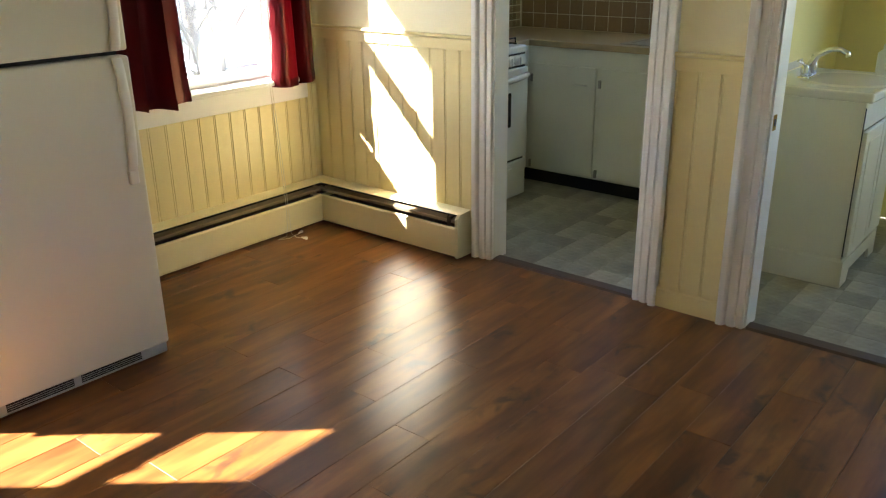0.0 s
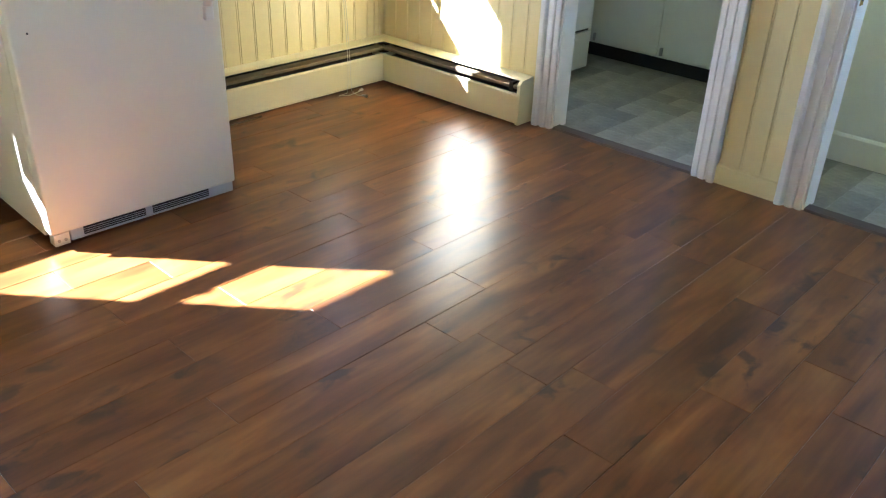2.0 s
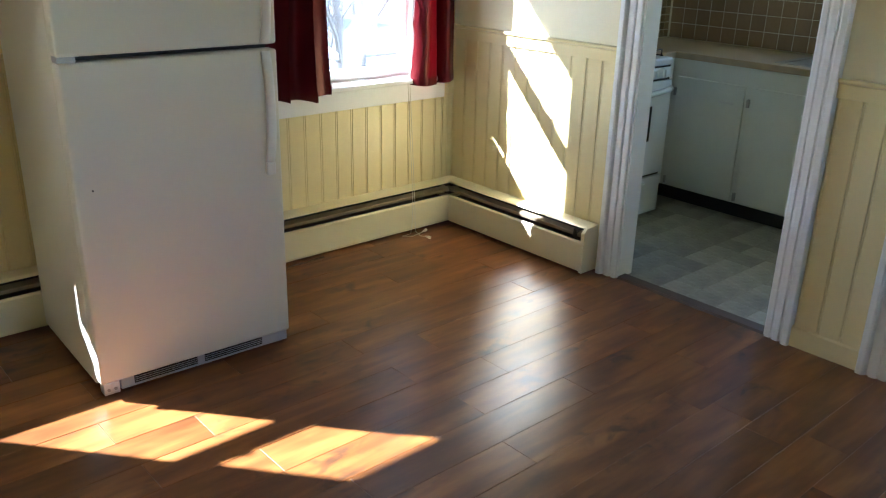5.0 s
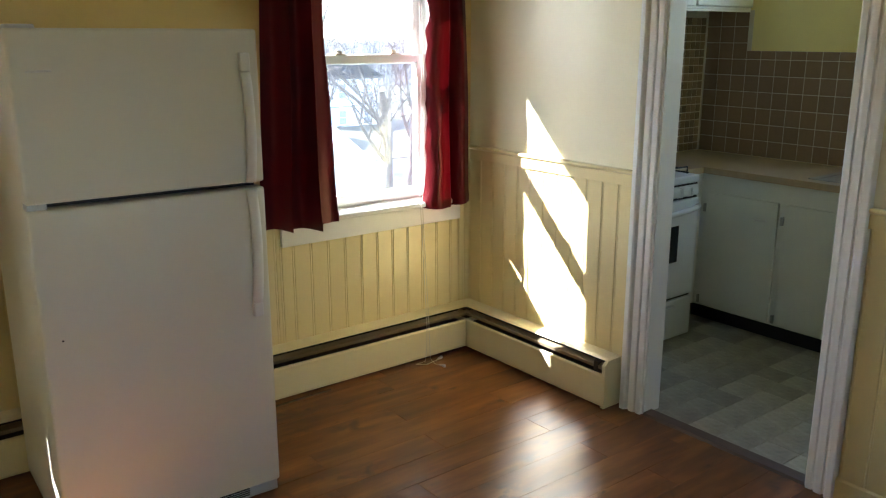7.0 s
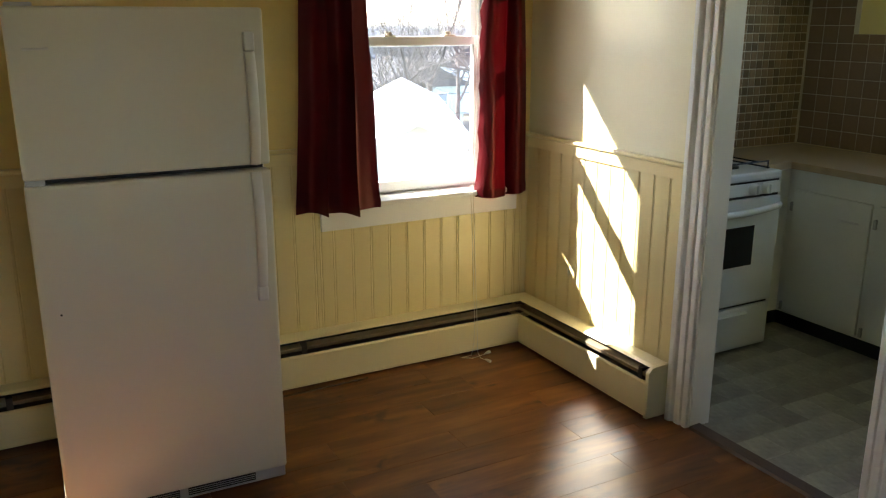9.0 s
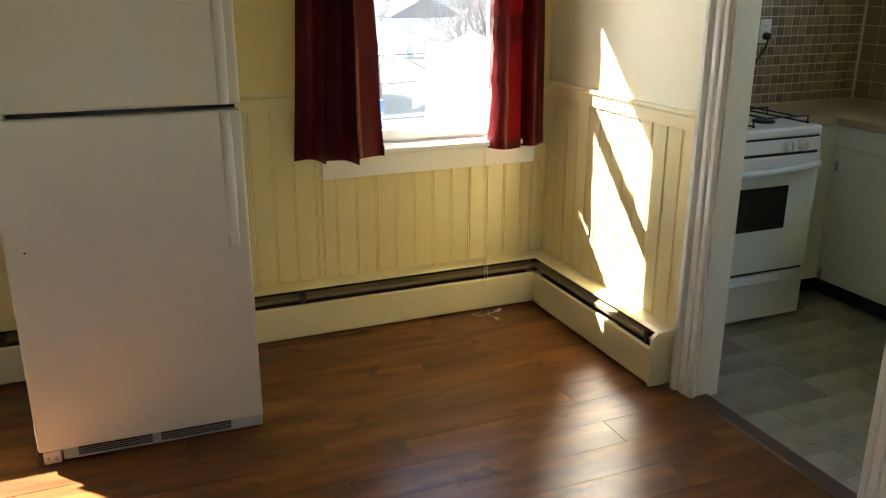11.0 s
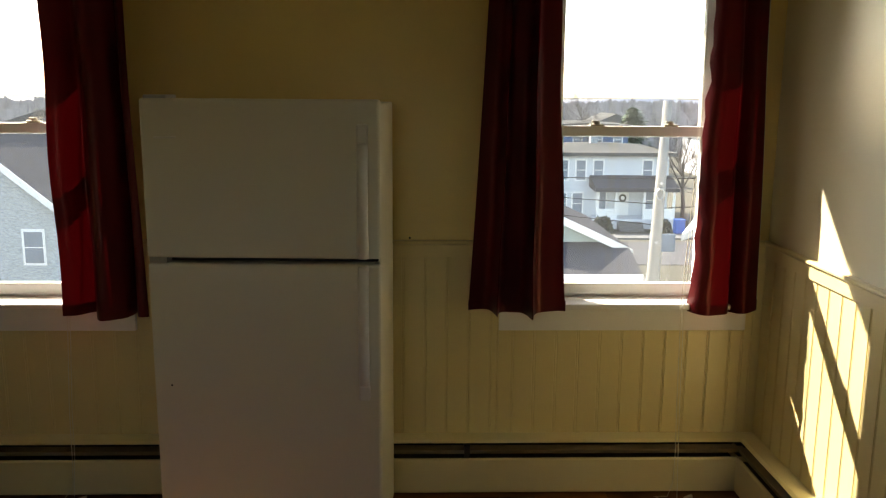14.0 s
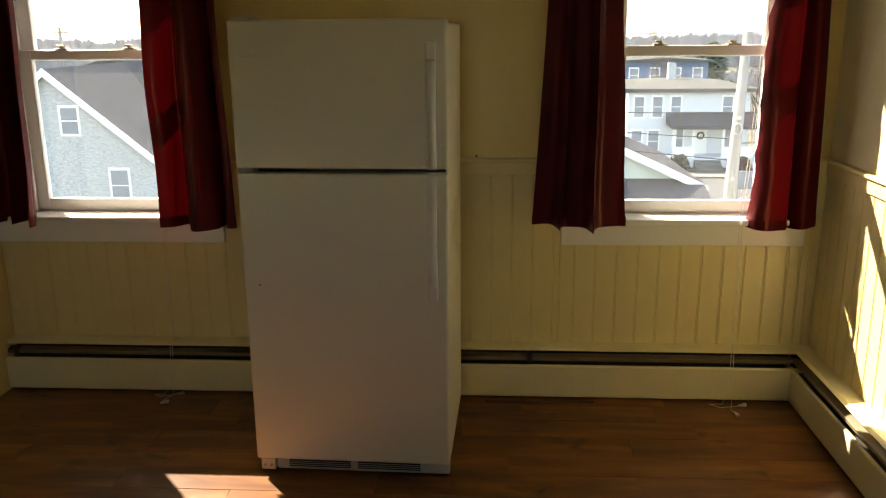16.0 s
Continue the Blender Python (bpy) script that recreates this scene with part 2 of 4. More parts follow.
        return me


def part(name, bag, mat, parent=None, label="", bevel=0.0, smooth=False, seg=2):
    ob = new(name, bag.mesh(name, mat, bevel, smooth, seg))
    if parent is not None:
        ob.parent = parent
    return tagged(ob, label)


def thing(name, label, category, at=(0, 0, 0), turn=0, group="", kind=""):
    ob = new(name)
    ob.matrix_world = pose(*at, 0, 0, turn)
    return tagged(ob, label, category, group, kind)


def bx(*a):
    return Bag().box(*a)


# ---- the rooms ----
XL, XE, YN, YS, CEIL = -0.06, 3.756, 4.22, -0.90, 2.55
WALL_E, WALL_N = 0.103, 0.22
KX, KY0, KY1 = 5.68, 2.06, 4.12
WIN = (0.451, 3.165)
TRIM_X = ((-0.055, 1.029), (2.592, 3.671))
WHALF, WZ0, WZ1 = 0.395, 0.80, 2.30
DOOR_K, DOOR_B, DOOR_H = (2.150, 2.968), (0.80, 1.658), 2.06


def wall_with_holes(name, axis, a0, a1, t0, t1, z1, holes, mat, label):
    """A wall along axis from a0 to a1 between t0 and t1; holes as (a, b, z0, z1)."""
    g = Bag()

    def slab(a, b, z0, z2):
        if b - a > 1e-4 and z2 - z0 > 1e-4:
            g.box(a, b, t0, t1, z0, z2) if axis == "x" else g.box(t0, t1, a, b, z0, z2)

    cur = a0
    for a, b, z0, z2 in sorted(holes):
        slab(cur, a, 0, z1)
        slab(a, b, 0, z0)
        slab(a, b, z2, z1)
        cur = b
    slab(cur, a1, 0, z1)
    return tagged(part(name, g, mat), label, "wall", kind="structure")


wins = [(c - WHALF, c + WHALF, WZ0, WZ1) for c in WIN]
wall_with_holes("wall_north", "x", XL - 0.15, XE, YN, YN + WALL_N, CEIL, wins, M_WALL, "yellow painted outer wall with two windows")
wall_with_holes("wall_east", "y", YS - 0.15, YN, XE, XE + WALL_E, CEIL, [(*DOOR_B, 0, DOOR_H), (*DOOR_K, 0, DOOR_H)], M_EAST, "cream-yellow painted inner wall, window sheen in its colour, with two door openings")
wall_with_holes("wall_west", "y", YS, YN, XL - 0.15, XL, CEIL, [], M_WALL, "plain yellow painted wall")
# The south opening is added out of view, to fill the room from behind.
wall_with_holes("wall_south", "x", XL - 0.15, XE, YS - 0.15, YS, CEIL, [(1.5, 2.15, 1.2, 1.95)], M_WALL, "yellow painted wall with one unseen opening added for daylight")
wall_with_holes("wall_kitchen_north", "x", XE + WALL_E, KX, KY1, YN + WALL_N, CEIL, [], M_KWALL, "yellow painted kitchen wall above tile")
# Both east openings are unseen, added to daylight the kitchen and bathroom.
wall_with_holes("wall_kitchen_east", "y", -0.4, YN + WALL_N, KX, KX + 0.2, CEIL, [(0.1, 1.0, 1.0, 2.2), (2.08, 3.10, 0.96, 2.48)], M_KWALL, "yellow painted outer wall of kitchen and bathroom")
wall_with_holes("wall_partition", "x", XE + WALL_E, KX, 1.94, KY0, CEIL, [], M_KWALL, "yellow painted partition between kitchen and bathroom")
wall_with_holes("wall_bath_south", "x", XE + WALL_E, KX + 0.2, -0.55, -0.4, CEIL, [], M_KWALL, "plain yellow bathroom wall")
tagged(part("ceiling", bx(XL - 0.15, KX + 0.2, YS - 0.15, YN + WALL_N, CEIL, CEIL + 0.15), M_CEIL), "white plaster ceiling", "ceiling", kind="structure")
# Unseen overhang, added where its edge trims the sun patches indoors.
tagged(part("roof_eave", bx(XL - 1.5, KX + 1.5, YN + WALL_N, 4.875, 2.53, 2.70), M_TRIM), "unseen white roof overhang added above the windows to trim the sun", "eave", kind="structure")

# floors: bedding under planks and tiles
tagged(part("floor", bx(XL - 0.15, XE + 0.06, YS - 0.15, YN + 0.1, -0.16, -0.009), M_BLACK), "floor bedding under brown laminate planks", "floor", kind="structure")
floor_ob = bpy.data.objects["floor"]
tagged(part("floor_kitchen", bx(XE + 0.06, KX, 2.0, KY1, -0.16, -0.006), M_UNDERLAY), "grey vinyl tile floor of the kitchen", "floor", kind="structure")
tagged(part("floor_bath", bx(XE + 0.06, KX, -0.4, 2.0, -0.16, -0.006), M_UNDERLAY), "grey vinyl tile floor of the bathroom", "floor", kind="structure")


def chair_rail(axis, a, b, at, name):
    g = Bag()
    if axis == "x":
        g.prism([(at, 1.045), (at - 0.020, 1.045), (at - 0.020, 1.098), (at - 0.030, 1.104), (at - 0.030, 1.113), (at - 0.024, 1.118), (at, 1.118)], "x", a, b)
    else:
        g.prism([(at, 1.045), (at - 0.020, 1.045), (at - 0.020, 1.098), (at - 0.030, 1.104), (at - 0.030, 1.113), (at - 0.024, 1.118), (at, 1.118)], "y", a, b)
    tagged(part(name, g, M_YELLOW, bevel=0.0015), "yellow painted wooden chair rail", "chair rail", kind="structure")


CAS = 0.11
chair_rail("x", TRIM_X[0][1], TRIM_X[1][0], YN, "trim_rail_b")
chair_rail("x", TRIM_X[1][1], XE, YN, "trim_rail_c")
chair_rail("y", DOOR_K[1] + 0.10, YN, XE, "trim_rail_d")
chair_rail("y", 1.762, 2.046, XE, "trim_rail_e")
tagged(part("baseboard_panel", Bag().prism([(XE, 0), (XE - 0.018, 0), (XE - 0.018, 0.082), (XE - 0.010, 0.092), (XE, 0.092)], "y", 1.762, 2.046), M_YELLOW), "yellow painted baseboard between two door casings", "baseboard", kind="structure")


# baseboard heaters
def heater(name, axis, a, b, wall, cap_low, cap_high, label):
    """Hot-water baseboard: back plate with top flange, dark slot with damper, front panel and end caps."""
    ob = thing(name, label, "baseboard heater")

    def put(pname, pts, mat, a0, b0, lab="", bevel=0.0):
        part(pname, Bag().prism([(wall - q, z) for q, z in pts], axis, a0, b0), mat, ob, lab, bevel)

    put("back_plate", [(0.012, 0.03), (0.016, 0.03), (0.016, 0.238), (0.074, 0.237), (0.090, 0.231), (0.092, 0.234), (0.076, 0.241), (0.012, 0.246)], M_CREAM, a, b)
    # Black sheet that puts shade into the slot and the gap at the floor.
    put("slot_back", [(0.0165, 0.002), (0.02, 0.002), (0.02, 0.234), (0.0165, 0.234)], M_BLACK, a + 0.002, b - 0.002)
    put("fin_core", [(0.022, 0.06), (0.093, 0.06), (0.093, 0.15), (0.022, 0.15)], M_DARKMETAL, a + 0.004, b - 0.004, "dark finned heating pipe")
    put("damper", [(0.070, 0.198), (0.102, 0.187), (0.103, 0.204), (0.070, 0.214)], M_DAMPER, a + 0.006, b - 0.006, "dull bronze damper blade", 0.001)
    put("front_panel", [(0.103, 0.018), (0.115, 0.012), (0.117, 0.018), (0.117, 0.162), (0.112, 0.169), (0.103, 0.169), (0.103, 0.164), (0.108, 0.160), (0.109, 0.024)], M_CREAM, a, b, "", 0.0008)
    n = max(1, int((b - a) / 1.1))
    for i in range(n + 1):
        w = a + 0.05 + (b - a - 0.1) * i / n
        put("bracket", [(0.03, 0.165), (0.106, 0.165), (0.106, 0.222), (0.03, 0.222)], M_DARKMETAL, w - 0.012, w + 0.012, "dark bracket in the slot")
    for flag, w0, w1 in ((cap_low, a - 0.020, a), (cap_high, b, b + 0.020)):
        if flag:
            put("end_cap", [(0.004, 0.006), (0.12, 0.006), (0.12, 0.218), (0.097, 0.240), (0.004, 0.247)], M_CREAM, w0, w1, "", 0.002)
    return ob


heater("baseboard_heater", "x", XL + 0.004, XE - 0.020, YN, False, False, "long cream metal baseboard heater under the windows")
heater("baseboard_heater", "y", 3.112, YN - 0.020, XE, True, False, "short cream metal baseboard heater beside the kitchen doorway")


# door casings
def casing_profile(w):
    """(across, proud) outline of a moulded casing, from the opening outwards."""
    return [(0, 0), (0, 0.018), (0.004, 0.022), (0.024, 0.022), (0.027, 0.014), (0.033, 0.014), (0.036, 0.024), (0.044, 0.027), (0.064, 0.027),
            (0.067, 0.017), (0.074, 0.017), (0.080, 0.031), (0.087, 0.037), (w - 0.004, 0.037), (w, 0.032), (w, 0)]


def door_frame(name, y0, y1, label, strike=False):
    ob = thing(name, label, "door frame", kind="structure")
    for nm, edge, s in (("casing", y1 - 0.008, 1), ("casing", y0 + 0.008, -1)):
        prof = [(XE - pr, edge + s * ac) for ac, pr in casing_profile(0.112)]
        part(nm, Bag().prism(prof, "z", 0, DOOR_H + 0.11), M_TRIM, ob)
    prof = [(XE - pr, DOOR_H + 0.008 + ac) for ac, pr in casing_profile(0.112)]
    part("head_casing", Bag().prism(prof, "y", y0 + 0.008, y1 - 0.008), M_TRIM, ob)
    for edge, s in ((y1, 1), (y0, -1)):
        lo, hi = sorted((edge - s * 0.018, edge + s * 0.004))
        part("jamb", bx(XE - 0.004, XE + WALL_E + 0.004, lo, hi, 0, DOOR_H), M_TRIM, ob, bevel=0.002)
    part("head_jamb", bx(XE - 0.004, XE + WALL_E + 0.004, y0, y1, DOOR_H - 0.018, DOOR_H + 0.004), M_TRIM, ob)
    if strike:
        part("strike_plate", bx(XE + 0.012, XE + 0.044, y1 - 0.0205, y1 - 0.0175, 0.842, 0.902), M_BRASS, ob, "worn brass strike plate")
        # Black block in place of the shade inside the hole.
        part("latch_hole", bx(XE + 0.020, XE + 0.036, y1 - 0.0215, y1 - 0.0195, 0.858, 0.886), M_BLACK, ob)
    return ob


door_frame("door_1", *DOOR_K, "white moulded casing round the open kitchen doorway")
door_frame("door_2", *DOOR_B, "white moulded casing round the bathroom doorway", True)
for nm, (y0, y1), lab in (("threshold", DOOR_K, "dark brown wooden threshold strip of the kitchen doorway"), ("threshold", DOOR_B, "dark brown wooden threshold strip of the bathroom doorway")):
    tagged(part(nm, Bag().prism([(XE - 0.012, 0.0), (XE - 0.004, 0.010), (XE + 0.052, 0.012), (XE + 0.068, 0.002), (XE + 0.068, -0.006), (XE - 0.012, -0.006)], "y", y0 + 0.018, y1 - 0.018), M_THRESH), lab, "threshold")


# windows
def window(name, c, t0, t1):
    """A double-hung window with casing, stool, apron, two sashes and locks, about x = c; its trim runs from t0 to t1."""
    ob = thing(name, "white double-hung window with a painted wooden stool and apron", "window", kind="structure")
    x0, x1 = c - WHALF, c + WHALF
    for a, b, nm in ((t0, x0 + 0.006, "side_casing"), (x1 - 0.006, t1, "side_casing")):
        part(nm, bx(a, b, YN - 0.024, YN, 0.848, WZ1 - 0.006), M_TRIM, ob, bevel=0.003)
    part("head_casing", bx(t0, t1, YN - 0.026, YN, WZ1 - 0.006, WZ1 + CAS + 0.01), M_TRIM, ob, bevel=0.003)
    part("window_sill", bx(t0, t1, YN - 0.058, YN + 0.10, 0.822, 0.848), M_TRIM, ob, bevel=0.006, seg=3)
    part("apron", bx(t0, t1, YN - 0.024, YN, 0.722, 0.822), M_TRIM, ob, bevel=0.002)
    part("outer_sill", Bag().prism([(YN + 0.10, 0.80), (YN + 0.28, 0.78), (YN + 0.28, 0.82), (YN + 0.10, 0.86)], "x", x0, x1), M_TRIM, ob)
    for a, b in ((x0, x0 + 0.030), (x1 - 0.030, x1)):
        part("window_jamb", bx(a, b, YN + 0.002, YN + WALL_N, 0.848, WZ1), M_TRIM, ob)
        lo = a + 0.030 if a == x0 else a - 0.012
        part("stop", bx(lo, lo + 0.012, YN + 0.056, YN + 0.078, 0.848, WZ1 - 0.03), M_TRIM, ob, bevel=0.002)
    part("head_jamb", bx(x0, x1, YN + 0.002, YN + WALL_N, WZ1 - 0.03, WZ1), M_TRIM, ob)

    def sash(nm, ya, yb, za, zb, low, high):
        f = thing(nm, "", "", kind="")
        f.parent = ob
        a, b, st = x0 + 0.032, x1 - 0.032, 0.062
        part("stile", bx(a, a + st, ya, yb, za, zb), M_TRIM, f, bevel=0.003)
        part("stile", bx(b - st, b, ya, yb, za, zb), M_TRIM, f, bevel=0.003)
        part("rail", bx(a + st, b - st, ya, yb, za, za + low), M_TRIM, f, bevel=0.003)
        part("rail", bx(a + st, b - st, ya, yb, zb - high, zb), M_TRIM, f, bevel=0.003)
        pane = part("pane", bx(a + st - 0.004, b - st + 0.004, (ya + yb) / 2 - 0.002, (ya + yb) / 2 + 0.002, za + low - 0.004, zb - high + 0.004), M_GLASS, f)
        pane.visible_shadow = False
        return f

    sash("lower_sash", YN + 0.086, YN + 0.120, 0.858, 1.600, 0.050, 0.042)
    sash("upper_sash", YN + 0.124, YN + 0.158, 1.552, WZ1 - 0.03, 0.042, 0.05)
    for dx in (-0.155, 0.165):
        g = Bag()
        g.box(c + dx - 0.030, c + dx + 0.030, YN + 0.088, YN + 0.118, 1.600, 1.608)
        g.tube([(c + dx, YN + 0.103, 1.606), (c + dx, YN + 0.103, 1.618)], 0.013, 10)
        g.box(c + dx - 0.022, c + dx + 0.010, YN + 0.094, YN + 0.106, 1.614, 1.622)
        part("sash_lock", g, M_LOCK, ob, "tarnished brass sash lock", bevel=0.0015)
    return ob


for i, c in enumerate(WIN):
    window("window_%d" % (i + 1), c, *TRIM_X[i])


# raised blinds, with their pull cords
def blind(c):
    ob = thing("window_blind", "white mini blind drawn up to the window head", "blind", group="window blinds")
    x0, x1 = c - WHALF + 0.036, c + WHALF - 0.036
    part("head_rail", bx(x0, x1, YN + 0.012, YN + 0.052, 2.232, 2.268), M_PLASTIC, ob, bevel=0.002)
    for i in range(8):
        z = 2.186 + i * 0.0055
        part("slat", bx(x0 + 0.004, x1 - 0.004, YN + 0.018, YN + 0.046, z, z + 0.002), M_PLASTIC, ob)
    part("bottom_rail", bx(x0, x1, YN + 0.017, YN + 0.047, 2.168, 2.182), M_PLASTIC, ob, bevel=0.003)
    for f in (0.12, 0.5, 0.88):
        xx = x0 + (x1 - x0) * f
        part("rail_button", Bag().tube([(xx, YN + 0.032, 2.169), (xx, YN + 0.032, 2.163)], 0.006, 8), M_PLASTIC, ob)
    return ob


for c in WIN:
    blind(c)


# curtains
def curtain(outer_top, inner_top, outer_bot, inner_bot, y0, z_bot, seed, label, turn_in=0.0, crinkle=0.0, swing=0.0, depth=1.0, lined=False):
    """A gathered red satin panel; its folds run down and spread towards the hem."""
    rnd = random.Random(seed)
    top, nu, nv = 2.40, 110, 44
    folds = 2.3
    ph = [rnd.uniform(0, 6.28) for _ in range(4)]
    grid = []
    for j in range(nv + 1):
        v = j / nv
        row = []
        for i in range(nu + 1):
            u = i / nu
            xa = outer_top + (inner_top - outer_top) * u
            xb = outer_bot + (inner_bot - outer_bot) * u
            ease = v ** 1.25
            w = 0.92 + 0.16 * math.sin(3 * u + ph[3])
            a = 2 * math.pi * folds * u * w + ph[0] + 0.25 * math.sin(2.2 * v + ph[1])
            amp = (0.032 + 0.026 * v) * depth
            fold = math.sin(a) + 0.28 * math.sin(2 * a + ph[2])
            y = y0 - swing * v - amp * fold + 0.006 * math.sin(9 * v + 5 * u + ph[1])
            y += turn_in * max(0.0, (u - 0.86) / 0.14) ** 1.5
            x = xa + (xb - xa) * ease + 0.012 * math.cos(a) * (0.5 + v) + 0.004 * math.sin(14 * v + ph[2]) * u
            z = top + (z_bot - top) * v + (0.006 * math.sin(a * 0.5 + ph[1]) - 0.008 * u) * v
            near = max(0.0, (u - 0.72) / 0.28)
            x += crinkle * near * noise.noise((v * 17, seed, u * 3))
            y += crinkle * 1.6 * near * noise.noise((v * 22, seed + 5, u * 6))
            row.append((x, y, z + 0.012 * v))
        grid.append(row)
    ob = thing("curtain", label, "curtain", group="red curtains")
    cl = part("cloth", Bag().sheet(grid), M_SATIN, ob, smooth=True)
    hem = [[(p[0], p[1] - 0.002, p[2] + dz) for p in grid[-1]] for dz in (0.045, 0.0)]
    part("hem", Bag().sheet(hem), M_SATIN, ob, "doubled stitched hem", smooth=True)
    if lined:
        s = 1 if outer_top > inner_top else -1
        strip = [[(row[0][0] + s * dx, row[0][1] + dy, row[0][2] + 0.02) for dx, dy in ((-0.03, 0.010), (0.0, 0.012), (0.009, 0.014))] for row in grid]
        part("lining", Bag().sheet(strip), M_CORD, ob, "narrow white edge of the lining", smooth=True)
    return ob


curtain(-0.02, 0.245, -0.03, 0.215, 4.10, 0.825, 3, "dark red satin curtain panel gathered beside the window")
curtain(1.105, 0.770, 1.160, 0.788, 4.085, 0.825, 4, "dark red satin curtain panel glowing where the sun strikes it", 0.01, swing=0.05)
curtain(2.535, 2.795, 2.465, 2.850, 4.10, 0.815, 5, "dark red satin curtain panel flaring at the hem")
curtain(3.655, 3.447, 3.692, 3.424, 4.145, 0.808, 6, "dark red satin curtain panel with crinkled inner edge", 0.012, 0.011, depth=0.5, lined=True)
for c, a, b in ((WIN[0], -0.04, 1.12), (WIN[1], 2.50, 3.70)):
    ob = thing("curtain_rod", "white metal curtain rod above a window", "curtain rod", group="curtain rods")
    part("rod", Bag().tube([(a, 4.10, 2.405), (b, 4.10, 2.405)], 0.009, 10), M_PLASTIC, ob, smooth=True)
    for x in (a + 0.01, b - 0.01):
        part("bracket", bx(x - 0.008, x + 0.008, 4.092, YN, 2.395, 2.415), M_PLASTIC, ob)


# refrigerator
def refrigerator():
    ob = thing("refrigerator", "white top-freezer refrigerator with moulded handles, worn and slightly turned", "refrigerator", (1.743, 3.378, 0), -1.7)
    w = 0.3785
    part("body", bx(-w + 0.004, w - 0.004, 0.075, 0.70, 0.03, 1.700), M_FRIDGE, ob, bevel=0.008, seg=3)
    for x in (-0.30, 0.30):
        for y in (0.12, 0.64):
            part("foot", Bag().tube([(x, y, 0), (x, y, 0.032)], 0.018, 10), M_BLACK, ob)
    part("gasket", bx(-w + 0.012, w - 0.012, 0.062, 0.076, 0.07, 1.697), M_BLACK, ob)
    up = part("freezer_door", bx(-w, w, 0.0, 0.063, 1.203, 1.713), M_FRIDGE, ob, bevel=0.010, seg=3)
    low = part("fridge_door", bx(-w, w, 0.0, 0.063, 0.058, 1.185), M_FRIDGE, ob, bevel=0.010, seg=3)

    def handle(door, za, zb, flip):
        """A long bow with a square base at one end."""
        x = 0.322
        zs = [za + (zb - za) * i / 14 for i in range(15)]
        pts = [(x + 0.004, -0.010 - 0.030 * math.sin(math.pi * min(1, i / 14 * 0.96 + 0.02)) ** 0.6, z) for i, z in enumerate(zs)]
        g = Bag()
        b0 = len(g.v)
        for i, (px, py, pz) in enumerate(pts):
            for dx, dy in ((-0.020, 0.008), (-0.017, -0.004), (0.000, -0.010), (0.014, -0.004), (0.016, 0.008)):
                g.v.append((px + dx, py + dy, pz))
        for i in range(14):
            for k in range(5):
                k2 = (k + 1) % 5
                g.f.append((b0 + i * 5 + k, b0 + i * 5 + k2, b0 + (i + 1) * 5 + k2, b0 + (i + 1) * 5 + k))
        g.f.append(tuple(b0 + k for k in range(5)))
        g.f.append(tuple(b0 + 70 + k for k in range(5)))
        hd = part("handle", g, M_PLASTIC, door, "white moulded handle", smooth=True)
        end = zb if flip else za
        e0, e1 = (end, end + 0.062) if flip else (end - 0.052, end)
        part("handle_base", bx(x - 0.016, x + 0.020, -0.022, 0.002, e0, e1), M_PLASTIC, door, bevel=0.006, seg=3)

    handle(up, 1.207, 1.576, True)
    handle(low, 0.778, 1.180, False)
    part("center_hinge", bx(-w + 0.004, -w + 0.060, 0.010, 0.060, 1.185, 1.203), M_STEEL, ob, "small metal centre hinge")
    part("hinge_cover", bx(-w + 0.010, -w + 0.085, 0.012, 0.115, 1.702, 1.724), M_GREYPLASTIC, ob, "grey top hinge cover", bevel=0.005)
    gr = part("kick_grille", bx(-w + 0.075, w - 0.002, 0.022, 0.060, 0.008, 0.060), M_GREYPLASTIC, ob, "grey plastic louvred kick grille", bevel=0.004)
    for a, b in ((-0.255, -0.012), (0.018, 0.262)):
        # Black sheet gives the grille slots their shade.
        part("louvre_slot", bx(a, b, 0.0195, 0.024, 0.020, 0.052), M_BLACK, gr)
        for k in range(3):
            z = 0.0265 + k * 0.0080
            part("louvre", Bag().prism([(0.0180, z), (0.024, z + 0.001), (0.024, z + 0.0022), (0.0180, z + 0.0012)], "x", a + 0.002, b - 0.002), M_GREYPLASTIC, gr)
    br = part("bottom_hinge", bx(-w + 0.012, -w + 0.068, 0.014, 0.060, 0.006, 0.052), M_PLASTIC, ob, "white bottom hinge bracket", bevel=0.002)
    for xx in (-w + 0.028, -w + 0.052):
        part("screw", Bag().tube([(xx, 0.015, 0.026), (xx, 0.010, 0.026)], 0.006, 8), M_STEEL, br)
    part("badge", Bag().tube([(-0.335 + 0.0, 0.001, 1.590), (-0.265, 0.001, 1.592)], 0.004, 6), M_PLASTIC, up, "faint oval maker's plate")
    part("nick", Bag().tube([(-0.320, 0.0, 0.770), (-0.320, -0.001, 0.770)], 0.0035, 8), M_BLACK, low, "small dark chip in the enamel")
    return ob


refrigerator()


# open entry door near the camera's start
def entry_door():
    ob = thing("entry_door", "white painted door standing open, with a brass knob", "door", (-0.058, 1.335, 0))
    part("leaf", bx(0.004, 0.553, 0.0, 0.040, 0.008, 2.03), M_TRIM, ob, bevel=0.002)
    part("latch_plate", bx(0.552, 0.5555, 0.008, 0.032, 0.93, 0.99), M_STEEL, ob, "steel latch plate")
    part("latch_bolt", Bag().prism([(0.555, 0.012), (0.567, 0.014), (0.567, 0.022), (0.555, 0.028)], "z", 0.950, 0.972), M_STEEL, ob, "steel latch bolt")
